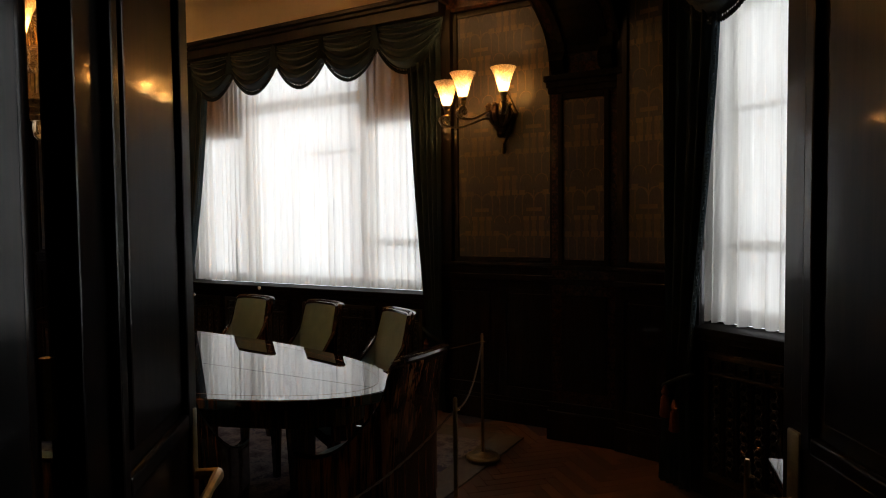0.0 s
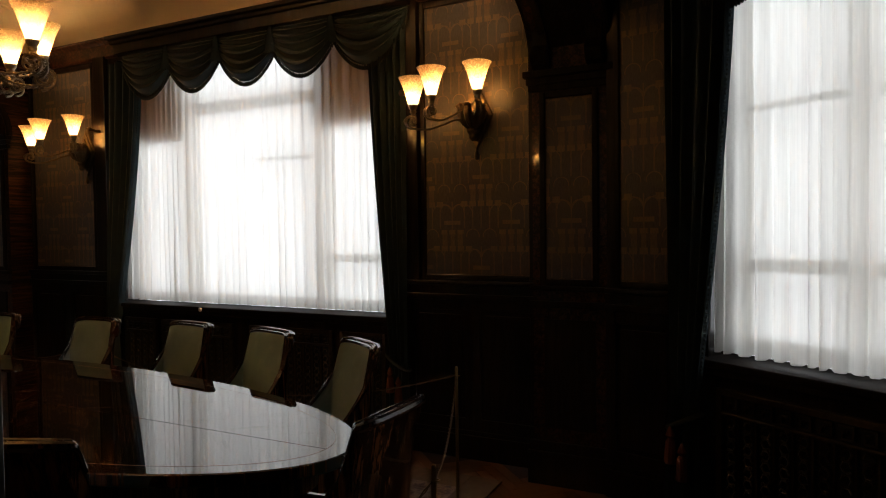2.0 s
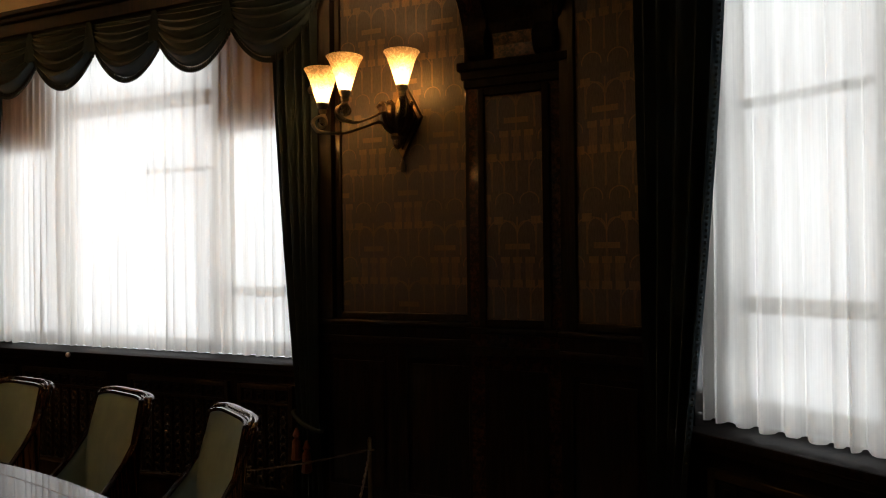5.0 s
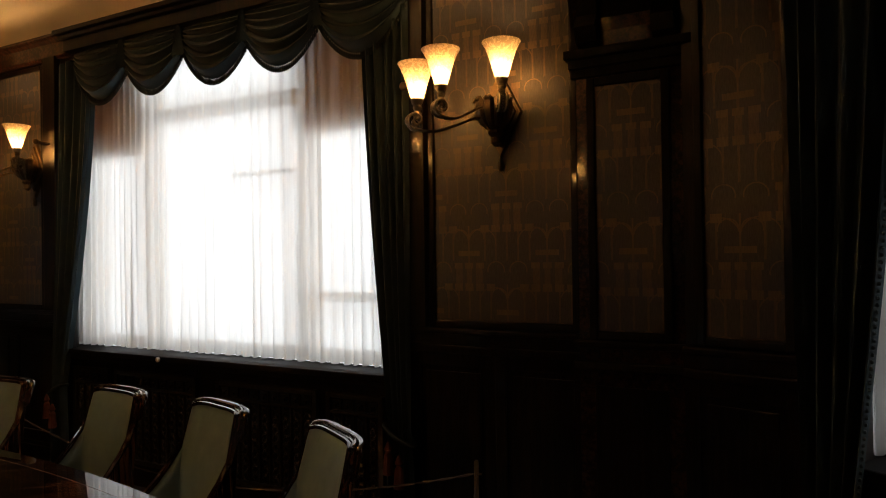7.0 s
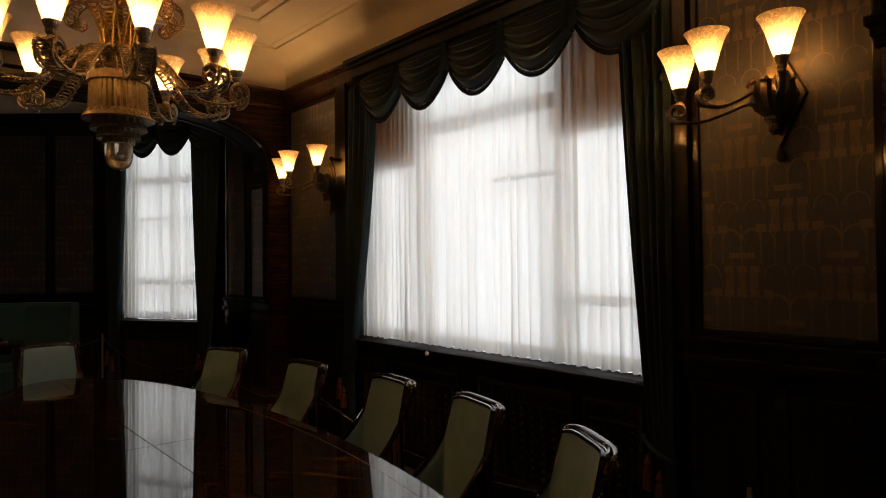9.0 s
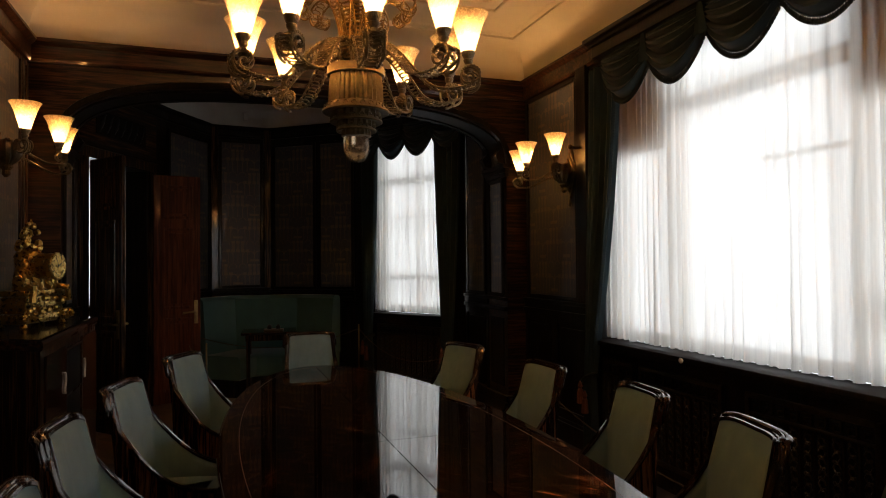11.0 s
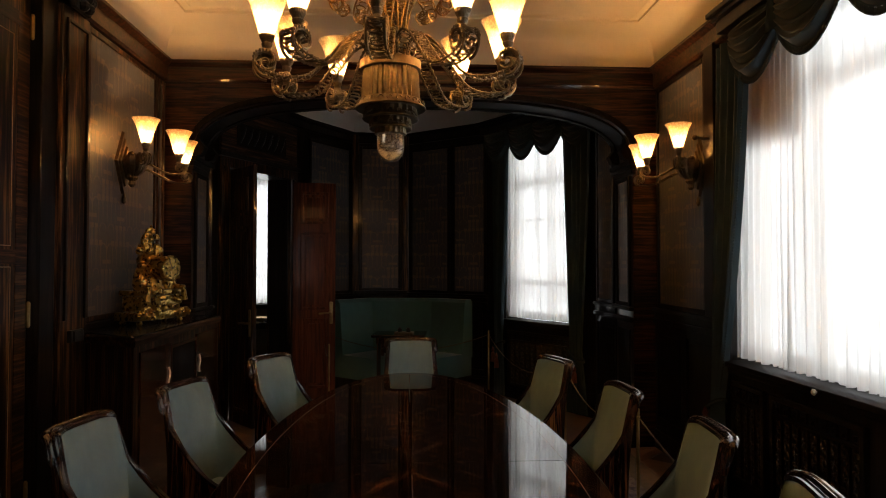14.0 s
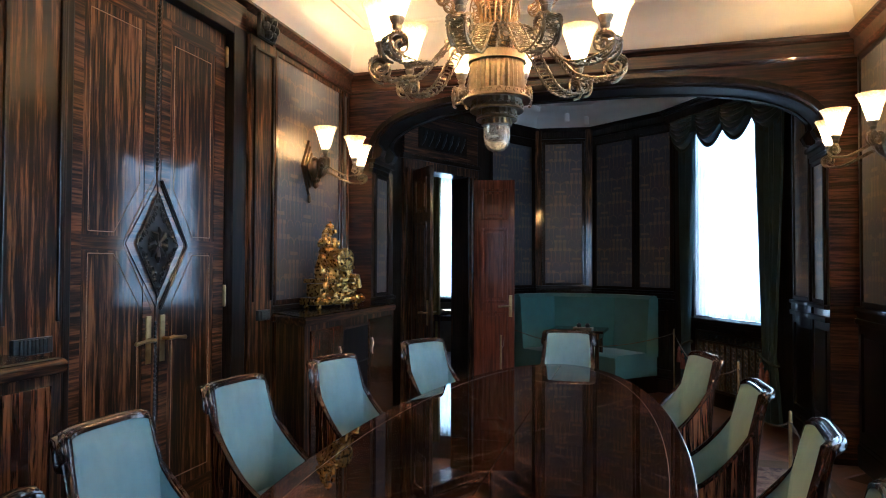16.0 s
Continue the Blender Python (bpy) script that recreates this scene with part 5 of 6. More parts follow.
def chandelier(x, y):
    c = thing("chandelier", "ten-light bronze filigree chandelier with etched glass trumpet shades", "chandelier", pose(x, y, 0.05))
    bm = bmesh.new()
    lathe(bm, [(0.020, 3.715), (0.020, 2.60), (0.05, 2.58), (0.06, 2.52), (0.075, 2.48), (0.05, 2.42), (0.09, 2.385)], 20)
    part("stem", bm, LAMP_BRONZE, c, "", True)
    bm = bmesh.new()
    lathe(bm, [(0.10, 2.385), (0.13, 2.38), (0.13, 2.345), (0.118, 2.345)], 28)
    part("collar", bm, LAMP_BRONZE, c, "plain bronze ring", True)
    bm = bmesh.new()
    lathe(bm, [(0.118, 2.345), (0.122, 2.30), (0.126, 2.215), (0.13, 2.205)], 64, (0, 0, 0), -0.07, 1)
    part("fluted_drum", bm, LAMP_BRONZE, c)
    for r, z, h in ((0.15, 2.180, 0.036), (0.118, 2.135, 0.034), (0.09, 2.095, 0.03)):
        bm = bmesh.new()
        lathe(bm, [(r * 0.86, z + h), (r * 0.90, z + h * 0.5), (r, z + 0.006), (r * 1.02, z), (r * 0.98, z - 0.004), (r * 0.7, z + 0.002)], 36)
        n = round(r * 160)
        for k in range(n):
            a = 2 * math.pi * k / n
            rr = r * 0.93
            cx, cy = rr * math.cos(a), rr * math.sin(a)
            tx, ty = -math.sin(a), math.cos(a)
            tube(bm, [(cx + tx * 0.011 * math.cos(u) + 0.004 * math.cos(a), cy + ty * 0.011 * math.cos(u) + 0.004 * math.sin(a), z + h * 0.5 + 0.010 * math.sin(u)) for u in [j * 1.05 for j in range(6)]], 0.003, 4)
        part("tier", bm, LAMP_BRONZE, c, "tier with a scrolled border", True)
        bm = bmesh.new()
        lathe(bm, [(r * 0.74, z + 0.004), (r * 0.76, z - 0.024)], 40, (0, 0, 0), -0.06, 1)
        part("fluted_ring", bm, LAMP_BRONZE, c)
    bm = bmesh.new()
    lathe(bm, [(0.045, 2.10), (0.058, 2.06), (0.059, 2.02), (0.053, 1.985), (0.040, 1.966), (0.022, 1.956), (0.002, 1.953)], 24)
    part("glass_globe", bm, GLOBE, c, "clear unlit glass globe", True)
    R = 0.50
    lower = smooth_line([(0.085, 0, 2.38), (0.10, 0, 2.44), (0.145, 0, 2.475), (0.20, 0, 2.45), (0.27, 0, 2.37), (0.34, 0, 2.295), (0.42, 0, 2.275), (0.50, 0, 2.285), (0.555, 0, 2.315), (0.56, 0, 2.355), (0.525, 0, 2.375), (0.49, 0, 2.36), (0.487, 0, 2.335), (0.505, 0, 2.325)], 3)
    bm = bmesh.new()
    band(bm, lower, 0.070, 0.0050, 0.020)
    for side in (-0.033, 0.033):
        tube(bm, [(0.515 + p[0], side, 2.325 + p[2]) for p in spiral(0, 0, 0.056, 0.010, -95, 500, 34)], 0.006, 6)
        for p in lower[::1]:
            ball(bm, (p.x, side * 1.08, p.z), 0.0075, 5)
    arm = part("arm", bm, LAMP_BRONZE, c, "filigree scrolled arm", True)
    plume = smooth_line([(0.05, 0, 2.42), (0.06, 0, 2.52), (0.085, 0, 2.62), (0.135, 0, 2.70), (0.20, 0, 2.735), (0.26, 0, 2.71), (0.275, 0, 2.66), (0.25, 0, 2.625), (0.215, 0, 2.64), (0.22, 0, 2.67)], 3)
    bm = bmesh.new()
    band(bm, plume, 0.070)
    leaf = part("plume", bm, BRASS, c, "filigree plume curling outward", True)
    for k in range(10):
        a = 36 * k + 18 + 14
        m = pose(0, 0, 0, 0, 0, a)
        if k == 0:
            arm.matrix_basis, leaf.matrix_basis = m, m
        else:
            tagged(again(arm, c, m), "filigree scrolled arm")
            tagged(again(leaf, c, m), "filigree plume curling outward")
        v = m @ Vector((R + 0.012, 0, 0))
        lamp_cup(c, v.x, v.y, 2.435, BULB)
    return c


def globe():
    m = Mat("clear_globe_glass")
    m.set(color=(0.92, 0.82, 0.62), rough=0.18, trans=0.8)
    return m.m


GLOBE = globe()
chandelier(-3.935, 2.555)


def sconce(m, hand):
    s = thing("wall_sconce", "three-light bronze wall sconce with etched glass shades", "wall lamp", m, "sconces of the hall")
    bm = bmesh.new()
    for k, (w, y0, y1) in enumerate(((0.115, 0.0, 0.018), (0.088, 0.018, 0.03), (0.06, 0.03, 0.045))):
        f = w / 0.115
        pts = [(0, 2.29 + 0.225 * f), (w, 2.29), (0, 2.29 - 0.225 * f), (-w, 2.29)]
        grid(bm, [[(x, y0, z) for x, z in pts], [(x * 0.95, y1, 2.29 + (z - 2.29) * 0.95) for x, z in pts]], False, True)
        bm.faces.new([bm.verts.new((x * 0.95, y1, 2.29 + (z - 2.29) * 0.95)) for x, z in pts])
    part("back_plate", bm, BRONZE, s, "stepped diamond back plate")
    bm = bmesh.new()
    lathe(bm, [(0.004, 2.075), (0.008, 2.06), (0.016, 2.03), (0.014, 2.008), (0.004, 1.998)], 10, (0, 0.02, 0))
    part("pendant_knob", bm, LAMP_BRONZE, s, "", True)
    bm = bmesh.new()
    lathe(bm, [(0.010, 2.115), (0.026, 2.135), (0.022, 2.16), (0.040, 2.18), (0.034, 2.205), (0.058, 2.235), (0.072, 2.28), (0.066, 2.32), (0.040, 2.345), (0.02, 2.36)], 24, (0, 0.075, 0), -0.10, 1)
    part("boss", bm, BRONZE, s, "carved boss", True)
    for k in range(5):
        a = radians(-70 + 35 * k)
        ux, uy = math.sin(a), math.cos(a)
        bm = bmesh.new()
        pts = [(ux * q, 0.075 + uy * q, h) for q, h in ((0.030, 2.20), (0.066, 2.235), (0.086, 2.285), (0.084, 2.325), (0.096, 2.345), (0.108, 2.335))]
        tube(bm, smooth_line(pts, 3), 0.013, 6, 1.5, [0.5 + 0.9 * math.sin(math.pi * (i + 1) / 17) for i in range(16)])
        part("acanthus_leaf", bm, BRONZE, s, "", True)
    for dx, cy, low in ((0.085, 0.20, 0.0), (-0.165, 0.34, -0.035), (-0.295, 0.34, -0.085)):
        cx = dx * hand
        d = Vector((cx, cy - 0.08, 0))
        L = d.length
        line = smooth_line([(0.0, 0, 2.31), (L * 0.25, 0, 2.335), (L * 0.5, 0, 2.30), (L * 0.78, 0, 2.265), (L * 1.05, 0, 2.275), (L * 1.14, 0, 2.315), (L * 1.06, 0, 2.345), (L * 0.96, 0, 2.335), (L * 0.98, 0, 2.315)], 3)
        bm = bmesh.new()
        band(bm, line, 0.03, 0.0055, 0.024)
        o = part("arm", bm, LAMP_BRONZE, s, "", True)
        o.matrix_basis = pose(0, 0.08, low, 0, 0, math.degrees(math.atan2(d.y, d.x)))
        for side in (-1, 1):
            bm = bmesh.new()
            tube(bm, [(L * 1.02 + p[0], side * 0.017, 2.312 + p[2]) for p in spiral(0, 0, 0.046, 0.008, -100, 420, 26)], 0.0055, 6)
            c = part("scroll", bm, LAMP_BRONZE, s, "", True)
            c.matrix_basis = o.matrix_basis
        lamp_cup(s, cx, cy, 2.405 + low, BULB * 0.8)
    return s


SN = along((EX, N), (WX, N))
SS = along((WX, S), (EX, S))
sconce(SN @ pose(EX + 1.97, 0.013, 0), -1)
sconce(SN @ pose(EX + 5.83, 0.013, 0), -1)
sconce(SS @ pose(-5.87 - WX, 0.013, 0), 1)
sconce(SS @ pose(-2.35 - WX, 0.013, 0), 1)


# ---- furniture ----
def sideboard(poly_pts, left, right, front):
    """Low ebony cabinet with a black stone top and a niche between doors, its depth a flat dark sheet."""
    t = thing("sideboard", "ebony veneered sideboard with black stone top and niche shaded dark", "cabinet")
    bm = bmesh.new()
    rows = [[(x, y, z) for x, y in poly_pts] for z in (0.09, 1.10)]
    vs = grid(bm, rows, False, True)
    bm.faces.new(vs[0])
    bm.faces.new(vs[1])
    part("body", bm, WOOD, t)
    cx, cy = sum(p[0] for p in poly_pts) / len(poly_pts), sum(p[1] for p in poly_pts) / len(poly_pts)

    def grow(d):
        return [(x + (d if x > cx else -d), y + (d if y > cy else 0)) for x, y in poly_pts]

    bm = bmesh.new()
    vs = grid(bm, [[(x, y, z) for x, y in grow(d)] for d, z in ((0.0, 1.095), (0.012, 1.10), (0.018, 1.135), (0.008, 1.15))], False, True)
    bm.faces.new(vs[0])
    part("cornice", bm, WOOD_H, t)
    bm = bmesh.new()
    vs = grid(bm, [[(x, y, z) for x, y in grow(d)] for d, z in ((0.0, 1.146), (0.004, 1.152), (-0.004, 1.158))], False, True)
    bm.faces.new(vs[-1])
    part("top", bm, MARBLE, t, "black stone top")
    bm = bmesh.new()
    vs = grid(bm, [[(x, y, z) for x, y in grow(-0.03)] for z in (0.0, 0.092)], False, True)
    part("plinth", bm, TRIM, t)
    w = (right - left)
    n0, n1 = left + w * 0.36, left + w * 0.66
    for a, b in ((left + 0.03, n0 - 0.02), (n1 + 0.02, right - 0.03)):
        d = part("cabinet_door", boxed(a, b, front, front + 0.014, 0.16, 1.06, bevel=0.004), CHAIRWOOD, t)
        bm = bmesh.new()
        px = b - 0.05 if a < n0 else a + 0.05
        tube(bm, [(px + 0.012 * math.sin(k * 0.9), front + 0.02, 0.78 + k * 0.016) for k in range(9)], 0.006, 6)
        part("key_plate", bm, PLATE, d, "pale scrolled key plate")
    bm = bmesh.new()
    for a, b, lo, hi in ((n0 - 0.02, n0, 0.2, 1.04), (n1, n1 + 0.02, 0.2, 1.04), (n0, n1, 1.02, 1.04), (n0, n1, 0.2, 0.22)):
        box(bm, a, b, front, front + 0.016, lo, hi, 0.003)
    part("niche_frame", bm, WOOD_H, t)
    # flat black sheet on the solid body, standing for the shade inside the niche
    part("niche_back", boxed(n0, n1, front + 0.0005, front + 0.003, 0.22, 1.02), SATIN, t)
    part("shelf", boxed(n0, n1, front + 0.003, front + 0.012, 0.74, 0.755, bevel=0.002), WOOD_H, t)
    return t


sideboard([(-6.63, 0.64), (-5.22, 0.64), (-5.22, 0.72), (-4.96, 1.08), (-6.63, 1.08)], -6.60, -5.0, 1.08)
sideboard([(-3.02, 0.70), (-1.62, 0.64), (-1.62, 1.08), (-3.06, 1.08)], -3.04, -1.66, 1.08)


def mantel_clock(m):
    """Gilt figural clock, as one plain shape with its dial."""
    t = thing("mantel_clock", "ornate gilt bronze figural mantel clock with white dial", "clock", m)
    rng = random.Random(4)
    bm = bmesh.new()
    box(bm, -0.25, 0.25, -0.10, 0.10, 0.03, 0.09, 0.015)
    box(bm, -0.20, 0.20, -0.08, 0.08, 0.09, 0.20, 0.02)
    box(bm, -0.22, 0.22, -0.09, 0.09, 0.20, 0.235, 0.01)
    for sx in (-1, 1):
        for k in range(9):
            ball(bm, (sx * (0.12 + 0.016 * k), 0.09 + 0.01 * math.sin(k), 0.07 + 0.012 * math.sin(2.0 * k)), 0.022 + 0.006 * rng.random(), 7)
        lathe(bm, [(0.012, 0), (0.022, 0.01), (0.015, 0.03)], 8, (sx * 0.2, 0.07, 0))
        lathe(bm, [(0.012, 0), (0.022, 0.01), (0.015, 0.03)], 8, (sx * 0.2, -0.07, 0))
    for k in range(26):
        ball(bm, (rng.uniform(-0.2, 0.2), 0.085 + rng.uniform(0, 0.02), rng.uniform(0.05, 0.19)), rng.uniform(0.012, 0.024), 6)
    lathe(bm, [(0.10, 0.235), (0.085, 0.28), (0.078, 0.36), (0.088, 0.45), (0.06, 0.50), (0.03, 0.53)], 16, (0.02, -0.01, 0))
    for sx, hgt in ((-1, 0.44), (1, 0.40)):
        lathe(bm, [(0.05, 0.235), (0.06, 0.29), (0.048, 0.35), (0.035, 0.385), (0.02, 0.40)], 10, (sx * 0.13, 0.02, 0))
        ball(bm, (sx * 0.135, 0.03, hgt), 0.036, 10)
        tube(bm, [(sx * 0.15, 0.03, 0.38), (sx * 0.15, 0.09, 0.32), (sx * 0.115, 0.07, 0.34)], 0.016, 6)
        tube(bm, [(sx * 0.13, 0.05, 0.26), (sx * 0.17, 0.12, 0.25), (sx * 0.19, 0.12, 0.16)], 0.022, 6)
    for k in range(34):
        a, h = rng.uniform(0, 6.28), rng.random()
        r = 0.075 * (1 - h) ** 0.7 + 0.012
        ball(bm, (0.02 + r * math.cos(a), r * 0.7 * math.sin(a), 0.50 + 0.16 * h), 0.016 + 0.012 * (1 - h), 6)
    lathe(bm, [(0.014, 0.64), (0.016, 0.66), (0.004, 0.69)], 8, (0.02, 0, 0))
    tube(bm, [(0.02, 0.0, 0.385), (0.02, 0.08, 0.385), (0.02, 0.164, 0.385)], 0.084, 20)
    part("case", bm, GILT, t, "", True)
    bm = bmesh.new()
    lathe(bm, [(0.001, 0.0), (0.076, 0.0), (0.078, 0.006), (0.001, 0.012)], 28)
    d = part("dial", bm, PLATE, t, "white enamel dial")
    d.matrix_basis = pose(0.02, 0.166, 0.385, -90, 0, 0)
    bm = bmesh.new()
    lathe(bm, [(0.077, -0.004), (0.090, 0.0), (0.090, 0.010), (0.078, 0.014)], 28)
    b = part("bezel", bm, GILT, t)
    b.matrix_basis = pose(0.02, 0.166, 0.385, -90, 0, 0)
    for k in range(12):
        n = part("hour_mark", boxed(-0.003, 0.003, 0, 0.0015, 0.050, 0.068), IRON, t)
        n.matrix_basis = pose(0.02, 0.1785, 0.385, 0, 30 * k, 0)
    for ang, ln in ((-60, 0.040), (25, 0.058)):
        n = part("clock_hand", boxed(-0.002, 0.002, 0.0015, 0.003, -0.006, ln), IRON, t)
        n.matrix_basis = pose(0.02, 0.1785, 0.385, 0, ang, 0)
    return t


mantel_clock(pose(-5.86, 0.84, 1.158, 0, 0, -20))


def banquette():
    """High-backed settee following the alcove's end walls."""
    t = thing("settee", "sea-green upholstered high-backed settee on dark plinth", "sofa")
    line = [(-9.28, 3.45), (-9.72, 3.02), (-9.80, 2.12), (-9.30, 1.70)]
    for nm, prof in (("backrest", [(0.0, 0.42), (0.0, 1.10), (0.03, 1.14), (0.11, 1.14), (0.15, 1.10), (0.20, 0.47), (0.20, 0.42)]), ("seat", [(0.02, 0.20), (0.02, 0.46), (0.20, 0.475), (0.64, 0.47), (0.68, 0.44), (0.68, 0.22), (0.66, 0.20)]), ("plinth", [(0.02, 0.0), (0.02, 0.2), (0.60, 0.2), (0.60, 0.0)])):
        bm = bmesh.new()
        sweep(bm, line, prof)
        part(nm, bm, SOFA if nm != "plinth" else TRIM, t, "", nm != "plinth")
    return t


banquette()


def small_table(x, y, a, w, d, h, label):
    t = thing("side_table", label, "table", pose(x, y, 0.0, 0, 0, a))
    part("tabletop", boxed(-w / 2, w / 2, -d / 2, d / 2, h - 0.03, h, bevel=0.006), TABLE_TOP, t)
    bm = bmesh.new()
    box(bm, -w / 2 + 0.05, w / 2 - 0.05, -d / 2 + 0.05, d / 2 - 0.05, h - 0.1, h - 0.03, 0.004)
    part("apron", bm, WOOD, t)
    for sx in (-1, 1):
        for sy in (-1, 1):
            cx, cy = sx * (w / 2 - 0.08), sy * (d / 2 - 0.08)
            part("leg", boxed(cx - 0.022, cx + 0.022, cy - 0.022, cy + 0.022, 0.0, h - 0.08, bevel=0.004), WOOD, t)
    return t


small_table(-8.95, 2.55, 85, 0.62, 0.5, 0.76, "small dark polished table before the settee")
ink = thing("inkstand", "small dark bronze inkstand on the table", "desk set", pose(-8.92, 2.6, 0.76, 0, 0, 80))
bm = bmesh.new()
box(bm, -0.11, 0.11, -0.06, 0.06, 0, 0.018, 0.005)
part("tray", bm, BRONZE, ink)
for x in (-0.05, 0.05):
    part("inkwell", lathe(bmesh.new(), [(0.026, 0.018), (0.028, 0.05), (0.018, 0.06), (0.008, 0.07)], 12, (x, 0, 0)), IRON, ink, "", True)
small_table(0.42, 2.33, 12, 0.9, 0.72, 0.76, "dark polished table reflecting the window")


def stanchion(x, y, base=0.0):
    t = thing("stanchion", "slim brass rope stanchion on a round base", "barrier post", pose(x, y, base), "rope barrier posts")
    bm = bmesh.new()
    lathe(bm, [(0.10, 0.0), (0.105, 0.006), (0.105, 0.022), (0.098, 0.03), (0.03, 0.038), (0.014, 0.05)], 28)
    part("base", bm, BRASS, t, "", True)
    bm = bmesh.new()
    lathe(bm, [(0.009, 0.045), (0.009, 0.785), (0.006, 0.795)], 10)
    part("pole", bm, BRASS, t, "", True)
    bm = bmesh.new()
    ring = [(0.012 + 0.008 * math.cos(k * 0.785), 0.008 * math.sin(k * 0.785), 0.745) for k in range(9)]
    tube(bm, ring, 0.0025, 5)
    part("ring", bm, BRASS, t)
    return t


POSTS = [(-1.235, 2.64, 0.0), (-1.765, 3.97, 0.012), (-4.60, 3.86, 0.012), (-6.28, 3.88, 0.012), (-8.87, 3.60, 0.0), (-7.62, 1.87, 0.0), (-9.2, 1.62, 0.0), (-0.14, 2.44, 0.0)]
for p in POSTS:
    stanchion(*p)


def cord(a, b, sag, label="thin braided barrier cord hanging between stanchions"):
    t = thing("barrier_cord", label, "rope", None, "barrier cords")
    A, B = Vector((a[0], a[1], a[2] + 0.745)), Vector((b[0], b[1], b[2] + 0.745))
    bm = bmesh.new()
    n = 40
    for s in (0, math.pi):
        pts = []
        for k in range(n * 2 + 1):
            f = k / (n * 2)
            p = A.lerp(B, f) - Vector((0, 0, sag * 4 * f * (1 - f)))
            pts.append(p + Vector((0.003 * math.cos(k * 1.3 + s), 0.003 * math.cos(k * 1.3 + s), 0.003 * math.sin(k * 1.3 + s))))
        tube(bm, pts, 0.0026, 4)
    part("strand", bm, CORD, t)


CORD = plain("tan_cord", (0.10, 0.07, 0.042), 0.8)
for i, j, s in ((0, 1, 0.10), (1, 2, 0.22), (2, 3, 0.16), (3, 4, 0.2), (5, 6, 0.16), (4, 6, 0.2)):
    cord(POSTS[i], POSTS[j], s)
cord(POSTS[0], (-1.9, 1.25, 0.0), 0.3)
stanchion(-1.9, 1.25)

knob = thing("sill_knob", "small white porcelain knob on the window sill", "knob", MN @ pose(2.88, 0.075, 0.91))
part("knob", lathe(bmesh.new(), [(0.004, 0.0), (0.008, 0.008), (0.016, 0.014), (0.018, 0.022), (0.010, 0.03)], 14), PLATE, knob, "", True)
knob.matrix_basis = MN @ pose(2.88, 0.068, 0.912, -90, 0, 0)
for k, (x, y, z) in enumerate(((-9.86, 2.33, 3.42), (-9.88, 2.58, 3.37))):
    d = thing("alarm_sensor", "small white alarm sensor box on the alcove cove", "sensor", pose(x, y, z, 0, 0, 5))
    part("housing", boxed(-0.025, 0.03, -0.03, 0.03, -0.01, 0.10, bevel=0.01), WHITE, d)
for s in (0.93, 4.09):
    h = thing("curtain_holdback", "dark bronze curtain holdback on the wall", "bracket", MN @ pose(s, 0.05, 2.46))
    bm = bmesh.new()
    tube(bm, [(0, 0, 0), (0, 0.05, 0.0), (0, 0.09, 0.004)], 0.011, 8)
    part("stem", bm, BRONZE, h)
    part("finial", ball(bmesh.new(), (0, 0.1, 0.004), 0.022, 10), BRONZE, h, "", True)

# carpet under the table
cp = thing("carpet", "large patterned carpet with pale border under the table", "rug")
part("field", boxed(-6.45, -1.90, 1.0, 4.28, 0.0, 0.012, bevel=0.003), CARPET, cp)
bm = bmesh.new()
for a, b, c, d in ((-6.65, -6.45, 0.80, 4.48), (-1.90, -1.70, 0.80, 4.48), (-6.45, -1.90, 0.80, 1.0), (-6.45, -1.90, 4.28, 4.48)):
    box(bm, a, b, c, d, 0.0, 0.011, 0.003)
part("border", bm, BORDER, cp)

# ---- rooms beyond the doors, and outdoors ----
# lobby and study shells, mostly unseen, added to keep stray daylight out
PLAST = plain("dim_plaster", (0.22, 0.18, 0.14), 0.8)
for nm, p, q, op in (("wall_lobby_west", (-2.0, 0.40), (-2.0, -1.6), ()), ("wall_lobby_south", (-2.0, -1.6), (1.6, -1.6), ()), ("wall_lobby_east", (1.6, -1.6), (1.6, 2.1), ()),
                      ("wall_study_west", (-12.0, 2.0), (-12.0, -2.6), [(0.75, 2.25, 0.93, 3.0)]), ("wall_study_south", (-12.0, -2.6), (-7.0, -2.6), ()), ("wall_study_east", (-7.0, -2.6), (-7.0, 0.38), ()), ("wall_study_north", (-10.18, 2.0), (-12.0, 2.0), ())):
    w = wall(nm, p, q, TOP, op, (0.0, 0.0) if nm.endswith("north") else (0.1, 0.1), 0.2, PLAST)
    tagged(w, "plain wall added to close the adjoining room", "wall")
poly("ceiling_lobby", [(-2.2, -1.8), (1.8, -1.8), (1.8, 0.4), (-2.2, 0.4)], 3.4, PLAST, "unseen lobby ceiling added to keep daylight out", thick=0.2, category="ceiling")
poly("ceiling_study", [(-12.2, -2.8), (-6.8, -2.8), (-6.8, 0.36), (-7.6, 0.45), (-9.4, 1.3), (-10.1, 2.1), (-12.2, 2.1)], 3.4, PLAST, "plain study ceiling added to keep daylight out", thick=0.2, category="ceiling")
MS = along((-12.0, 2.0), (-12.0, -2.6))
window("window_4", MS, 0.75, 2.25, 0.93, 3.0, [(1.5, 0.1)], [(0.82, 2.18, 1.4, 0.06), (0.82, 2.18, 2.4, 0.06)], "pale-framed window of the adjoining room")
sheer_curtain(MS @ pose(0, 0.05, 0), 0.75, 2.1, 0.955, 3.0, 20, 21)
OCHRE = plain("ochre_curtain", (0.30, 0.20, 0.06), 0.85)
oc = thing("ochre_drape", "ochre curtain at the adjoining room's window", "curtain", MS @ pose(0, 0.12, 0))
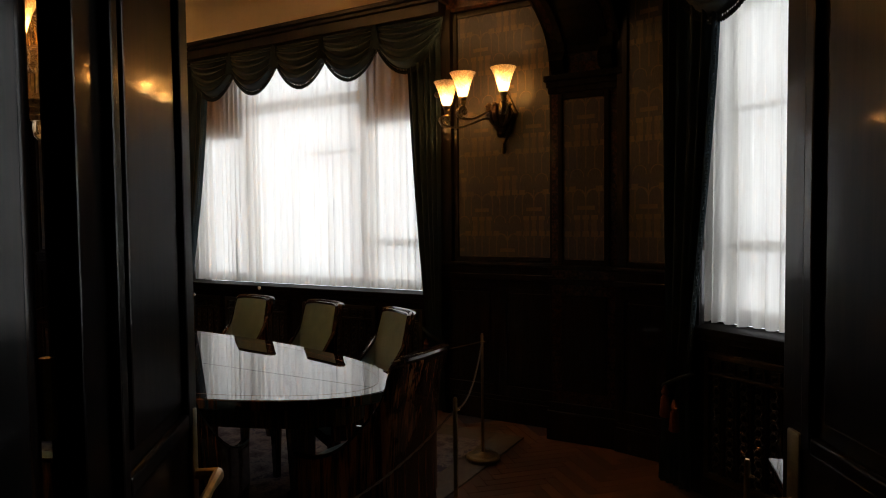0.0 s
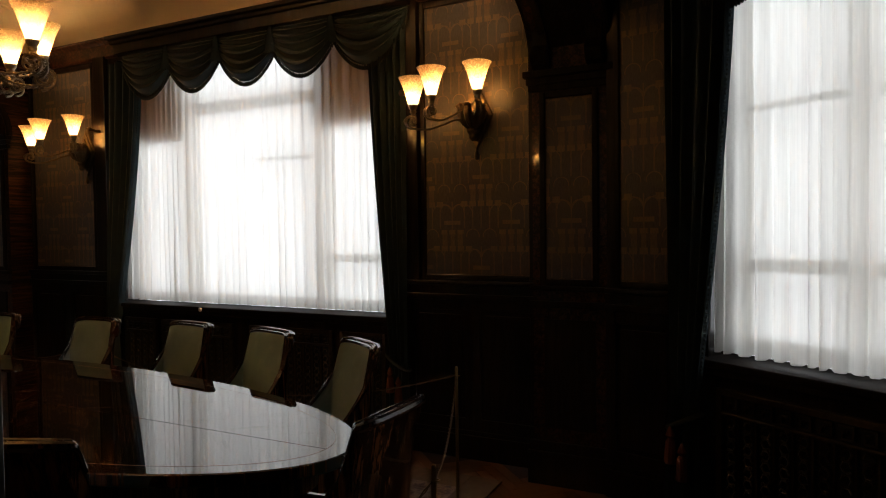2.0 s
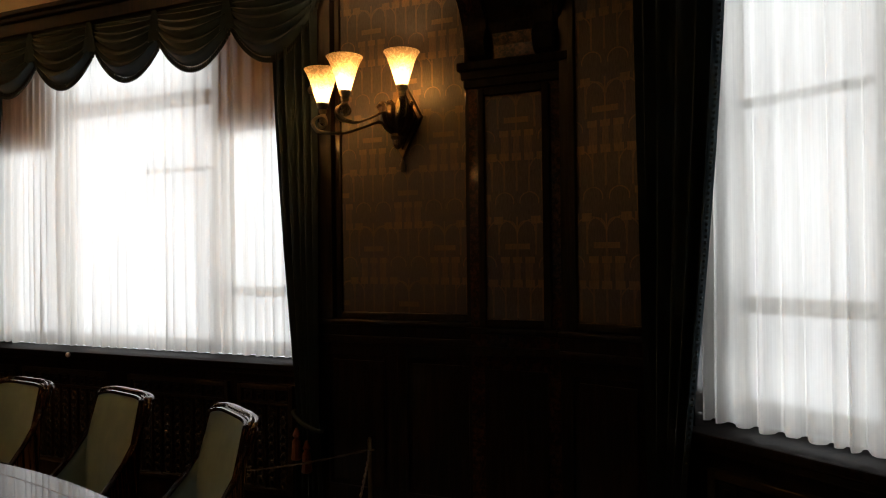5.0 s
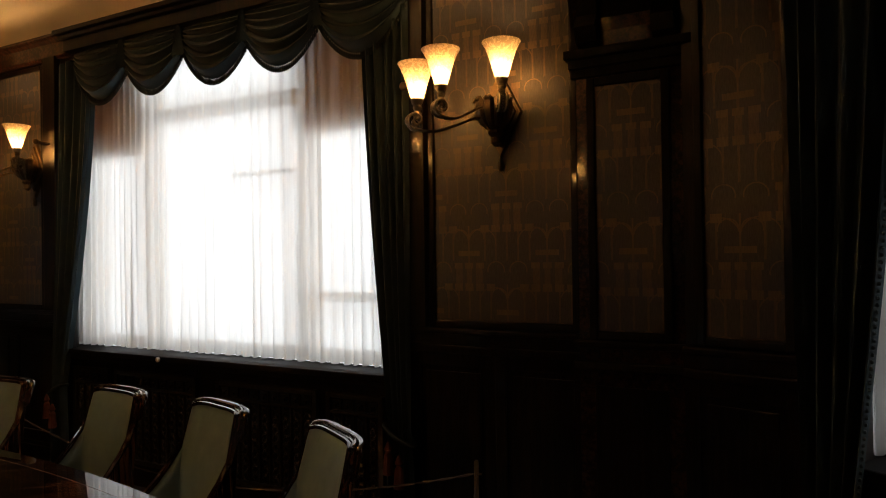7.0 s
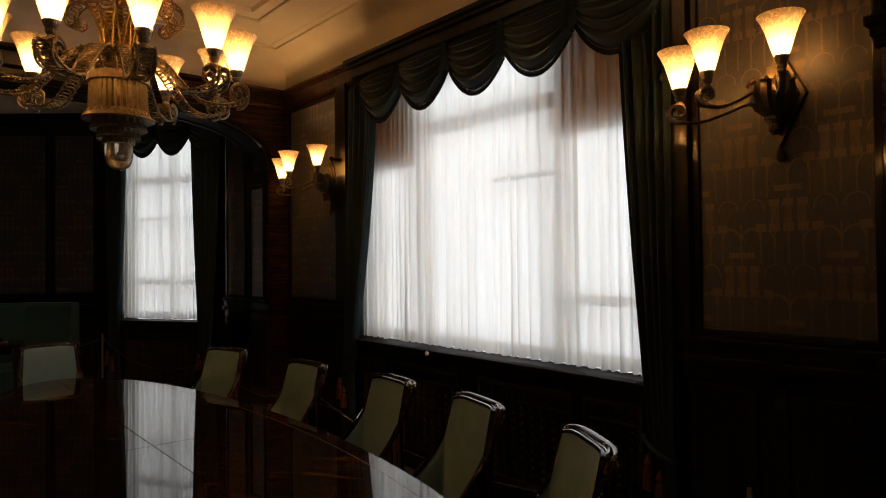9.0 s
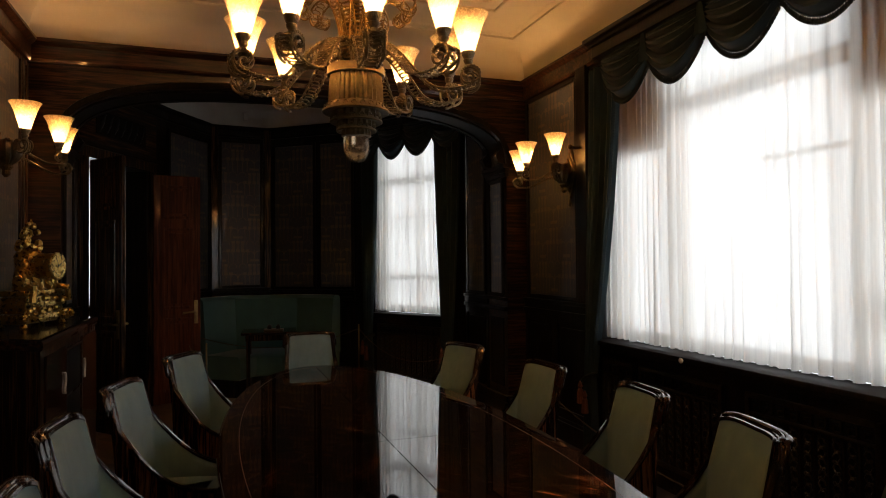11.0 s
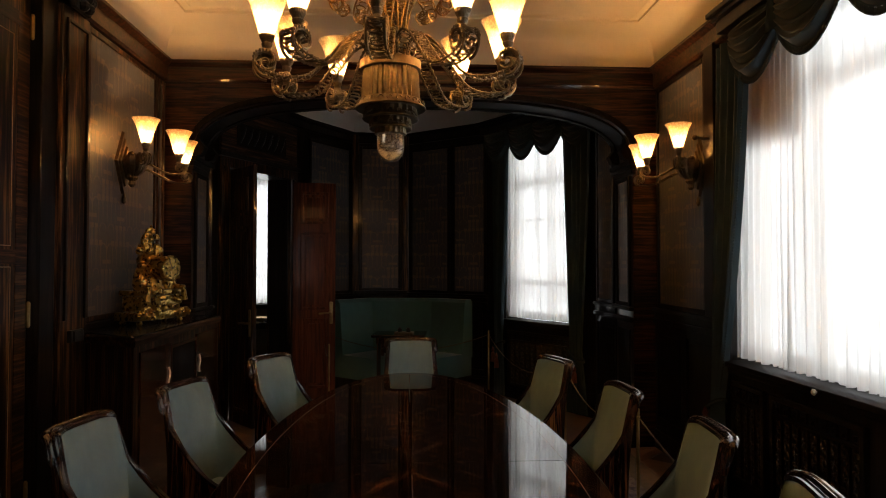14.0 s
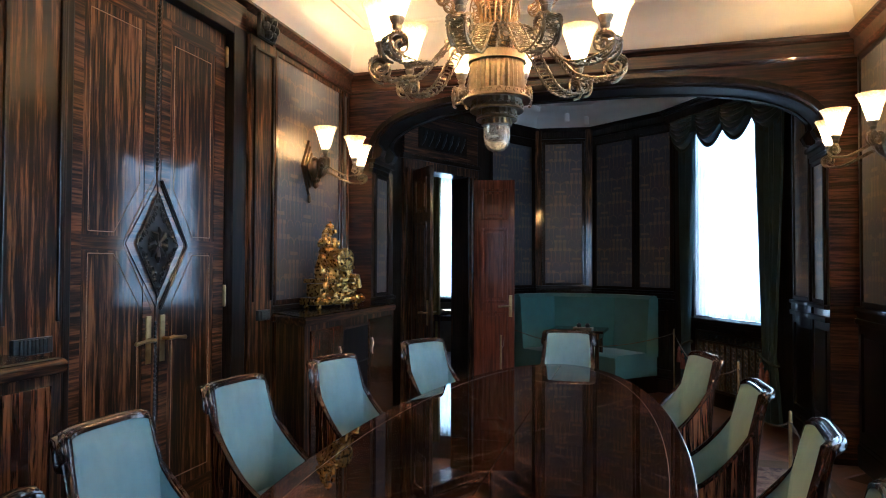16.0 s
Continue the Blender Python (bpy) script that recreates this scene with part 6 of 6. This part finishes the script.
part("cloth", pleats(2.0, 2.4, 0.05, 3.1, 5, 0.03, 6, None, 33), OCHRE, oc, smooth=True)
small_table(-10.9, 0.45, 10, 0.9, 0.6, 0.76, "dark writing table in the adjoining room")
tr = thing("gilt_dish", "gilt dish on the writing table", "dish", pose(-10.75, 0.52, 0.76))
part("bowl", lathe(bmesh.new(), [(0.05, 0.0), (0.06, 0.01), (0.16, 0.05), (0.17, 0.055), (0.15, 0.05), (0.02, 0.02)], 24), GILT, tr, "", True)


def glow():
    m = Mat("overcast_distance")
    tc, sep = m.n("TexCoord"), m.n("SeparateXYZ")
    m.link(tc.outputs["Object"], sep.inputs[0])
    em = m.n("Emission")
    cl = m.noise(m.coords((0.02, 0.02, 0.05), False), 2.0, 4)
    k = m.math("ADD", m.math("MULTIPLY", sep.outputs[2], 0.02), m.math("MULTIPLY", cl, 0.5))
    m.link(m.ramp(k, [(0.0, (0.72, 0.76, 0.80)), (0.2, (0.88, 0.92, 0.96)), (0.7, (0.95, 0.98, 1.0))]), em.inputs[0])
    em.inputs[1].default_value = SKYGLOW
    m.link(em.outputs[0], m.t.nodes["Material Output"].inputs[0])
    return m.m


SKYGLOW = 3.0
bm = bmesh.new()
arc = [(-4 + 34 * math.cos(radians(a)), 3 + 34 * math.sin(radians(a))) for a in range(-30, 236, 7)]
grid(bm, [[(x, y, z) for x, y in arc] for z in (-9, 4, 15, 30)])
tagged(part("backdrop", bm, glow()), "pale overcast sky and distance outside the windows", "backdrop", kind="structure")
SNOW = plain("pale_ground", (0.55, 0.55, 0.54), 0.9)
poly("ground", [(-400, -400), (400, -400), (400, 400), (-400, 400)], -8.5, SNOW, "pale open ground outside", thick=-0.2)

# ---- parquet ----
def parquet():
    """Herringbone blocks; those by the east arch and along the window side are single pieces."""
    w, l = 0.07, 0.42
    one = boxed(0.0008, w - 0.0008, 0.0008, l - 0.0008, -0.012, 0.0, bevel=0.0012)
    me = bpy.data.meshes.new("parquet_block")
    one.to_mesh(me)
    one.free()
    me.materials.append(PARQUET)
    cube = [(a * w, b * l, c) for c in (-0.012, 0.0) for a, b in ((0.012, 0.003), (0.988, 0.003), (0.988, 0.997), (0.012, 0.997))]
    faces = [(4, 5, 6, 7), (0, 1, 5, 4), (1, 2, 6, 5), (2, 3, 7, 6), (3, 0, 4, 7)]
    V, F, single = [], [], 0
    turn = pose(0, 0, 0, 0, 0, 45)
    n = int(l / w)
    for i in range(-210, 210):
        for j in range(-40, 40):
            for k in (0, 1):
                # the classic two-block cell
                ox, oy = i * w + j * (l + w) * 0 + j * l, i * w - j * l
                m = Matrix.Translation((ox, oy, 0)) if k == 0 else Matrix.Translation((ox + w, oy + w, 0)) @ pose(0, 0, 0, 0, 0, -90)
                m = Matrix.Translation((-4.0, 2.5, 0)) @ turn @ m
                c = m @ Vector((w / 2, l / 2, 0))
                if not (-10.1 < c.x < 1.5 and -1.6 < c.y < 4.75):
                    continue
                if -6.3 < c.x < -2.0 and 1.3 < c.y < 4.0:
                    continue
                if (c.y < 0.35 and -6.8 < c.x < -2.1) or (c.x > -0.4 and c.y > 4.45 - 0.71 * (c.x + 0.35)):
                    continue
                near = -1.62 < c.x < -0.55 and 3.3 < c.y < 4.4
                if near and single < 280:
                    o = new("parquet_block", me)
                    o.parent, o.matrix_basis = floor, m
                    single += 1
                else:
                    b = len(V)
                    V += [tuple(m @ Vector(p)) for p in cube]
                    F += [tuple(b + q for q in f) for f in faces]
    rest = bpy.data.meshes.new("parquet_field")
    rest.from_pydata(V, [], F)
    rest.materials.append(PARQUET)
    o = new("parquet_field", rest)
    o.parent = floor
    tagged(o, "worn oak herringbone parquet", kind="stuff")


parquet()
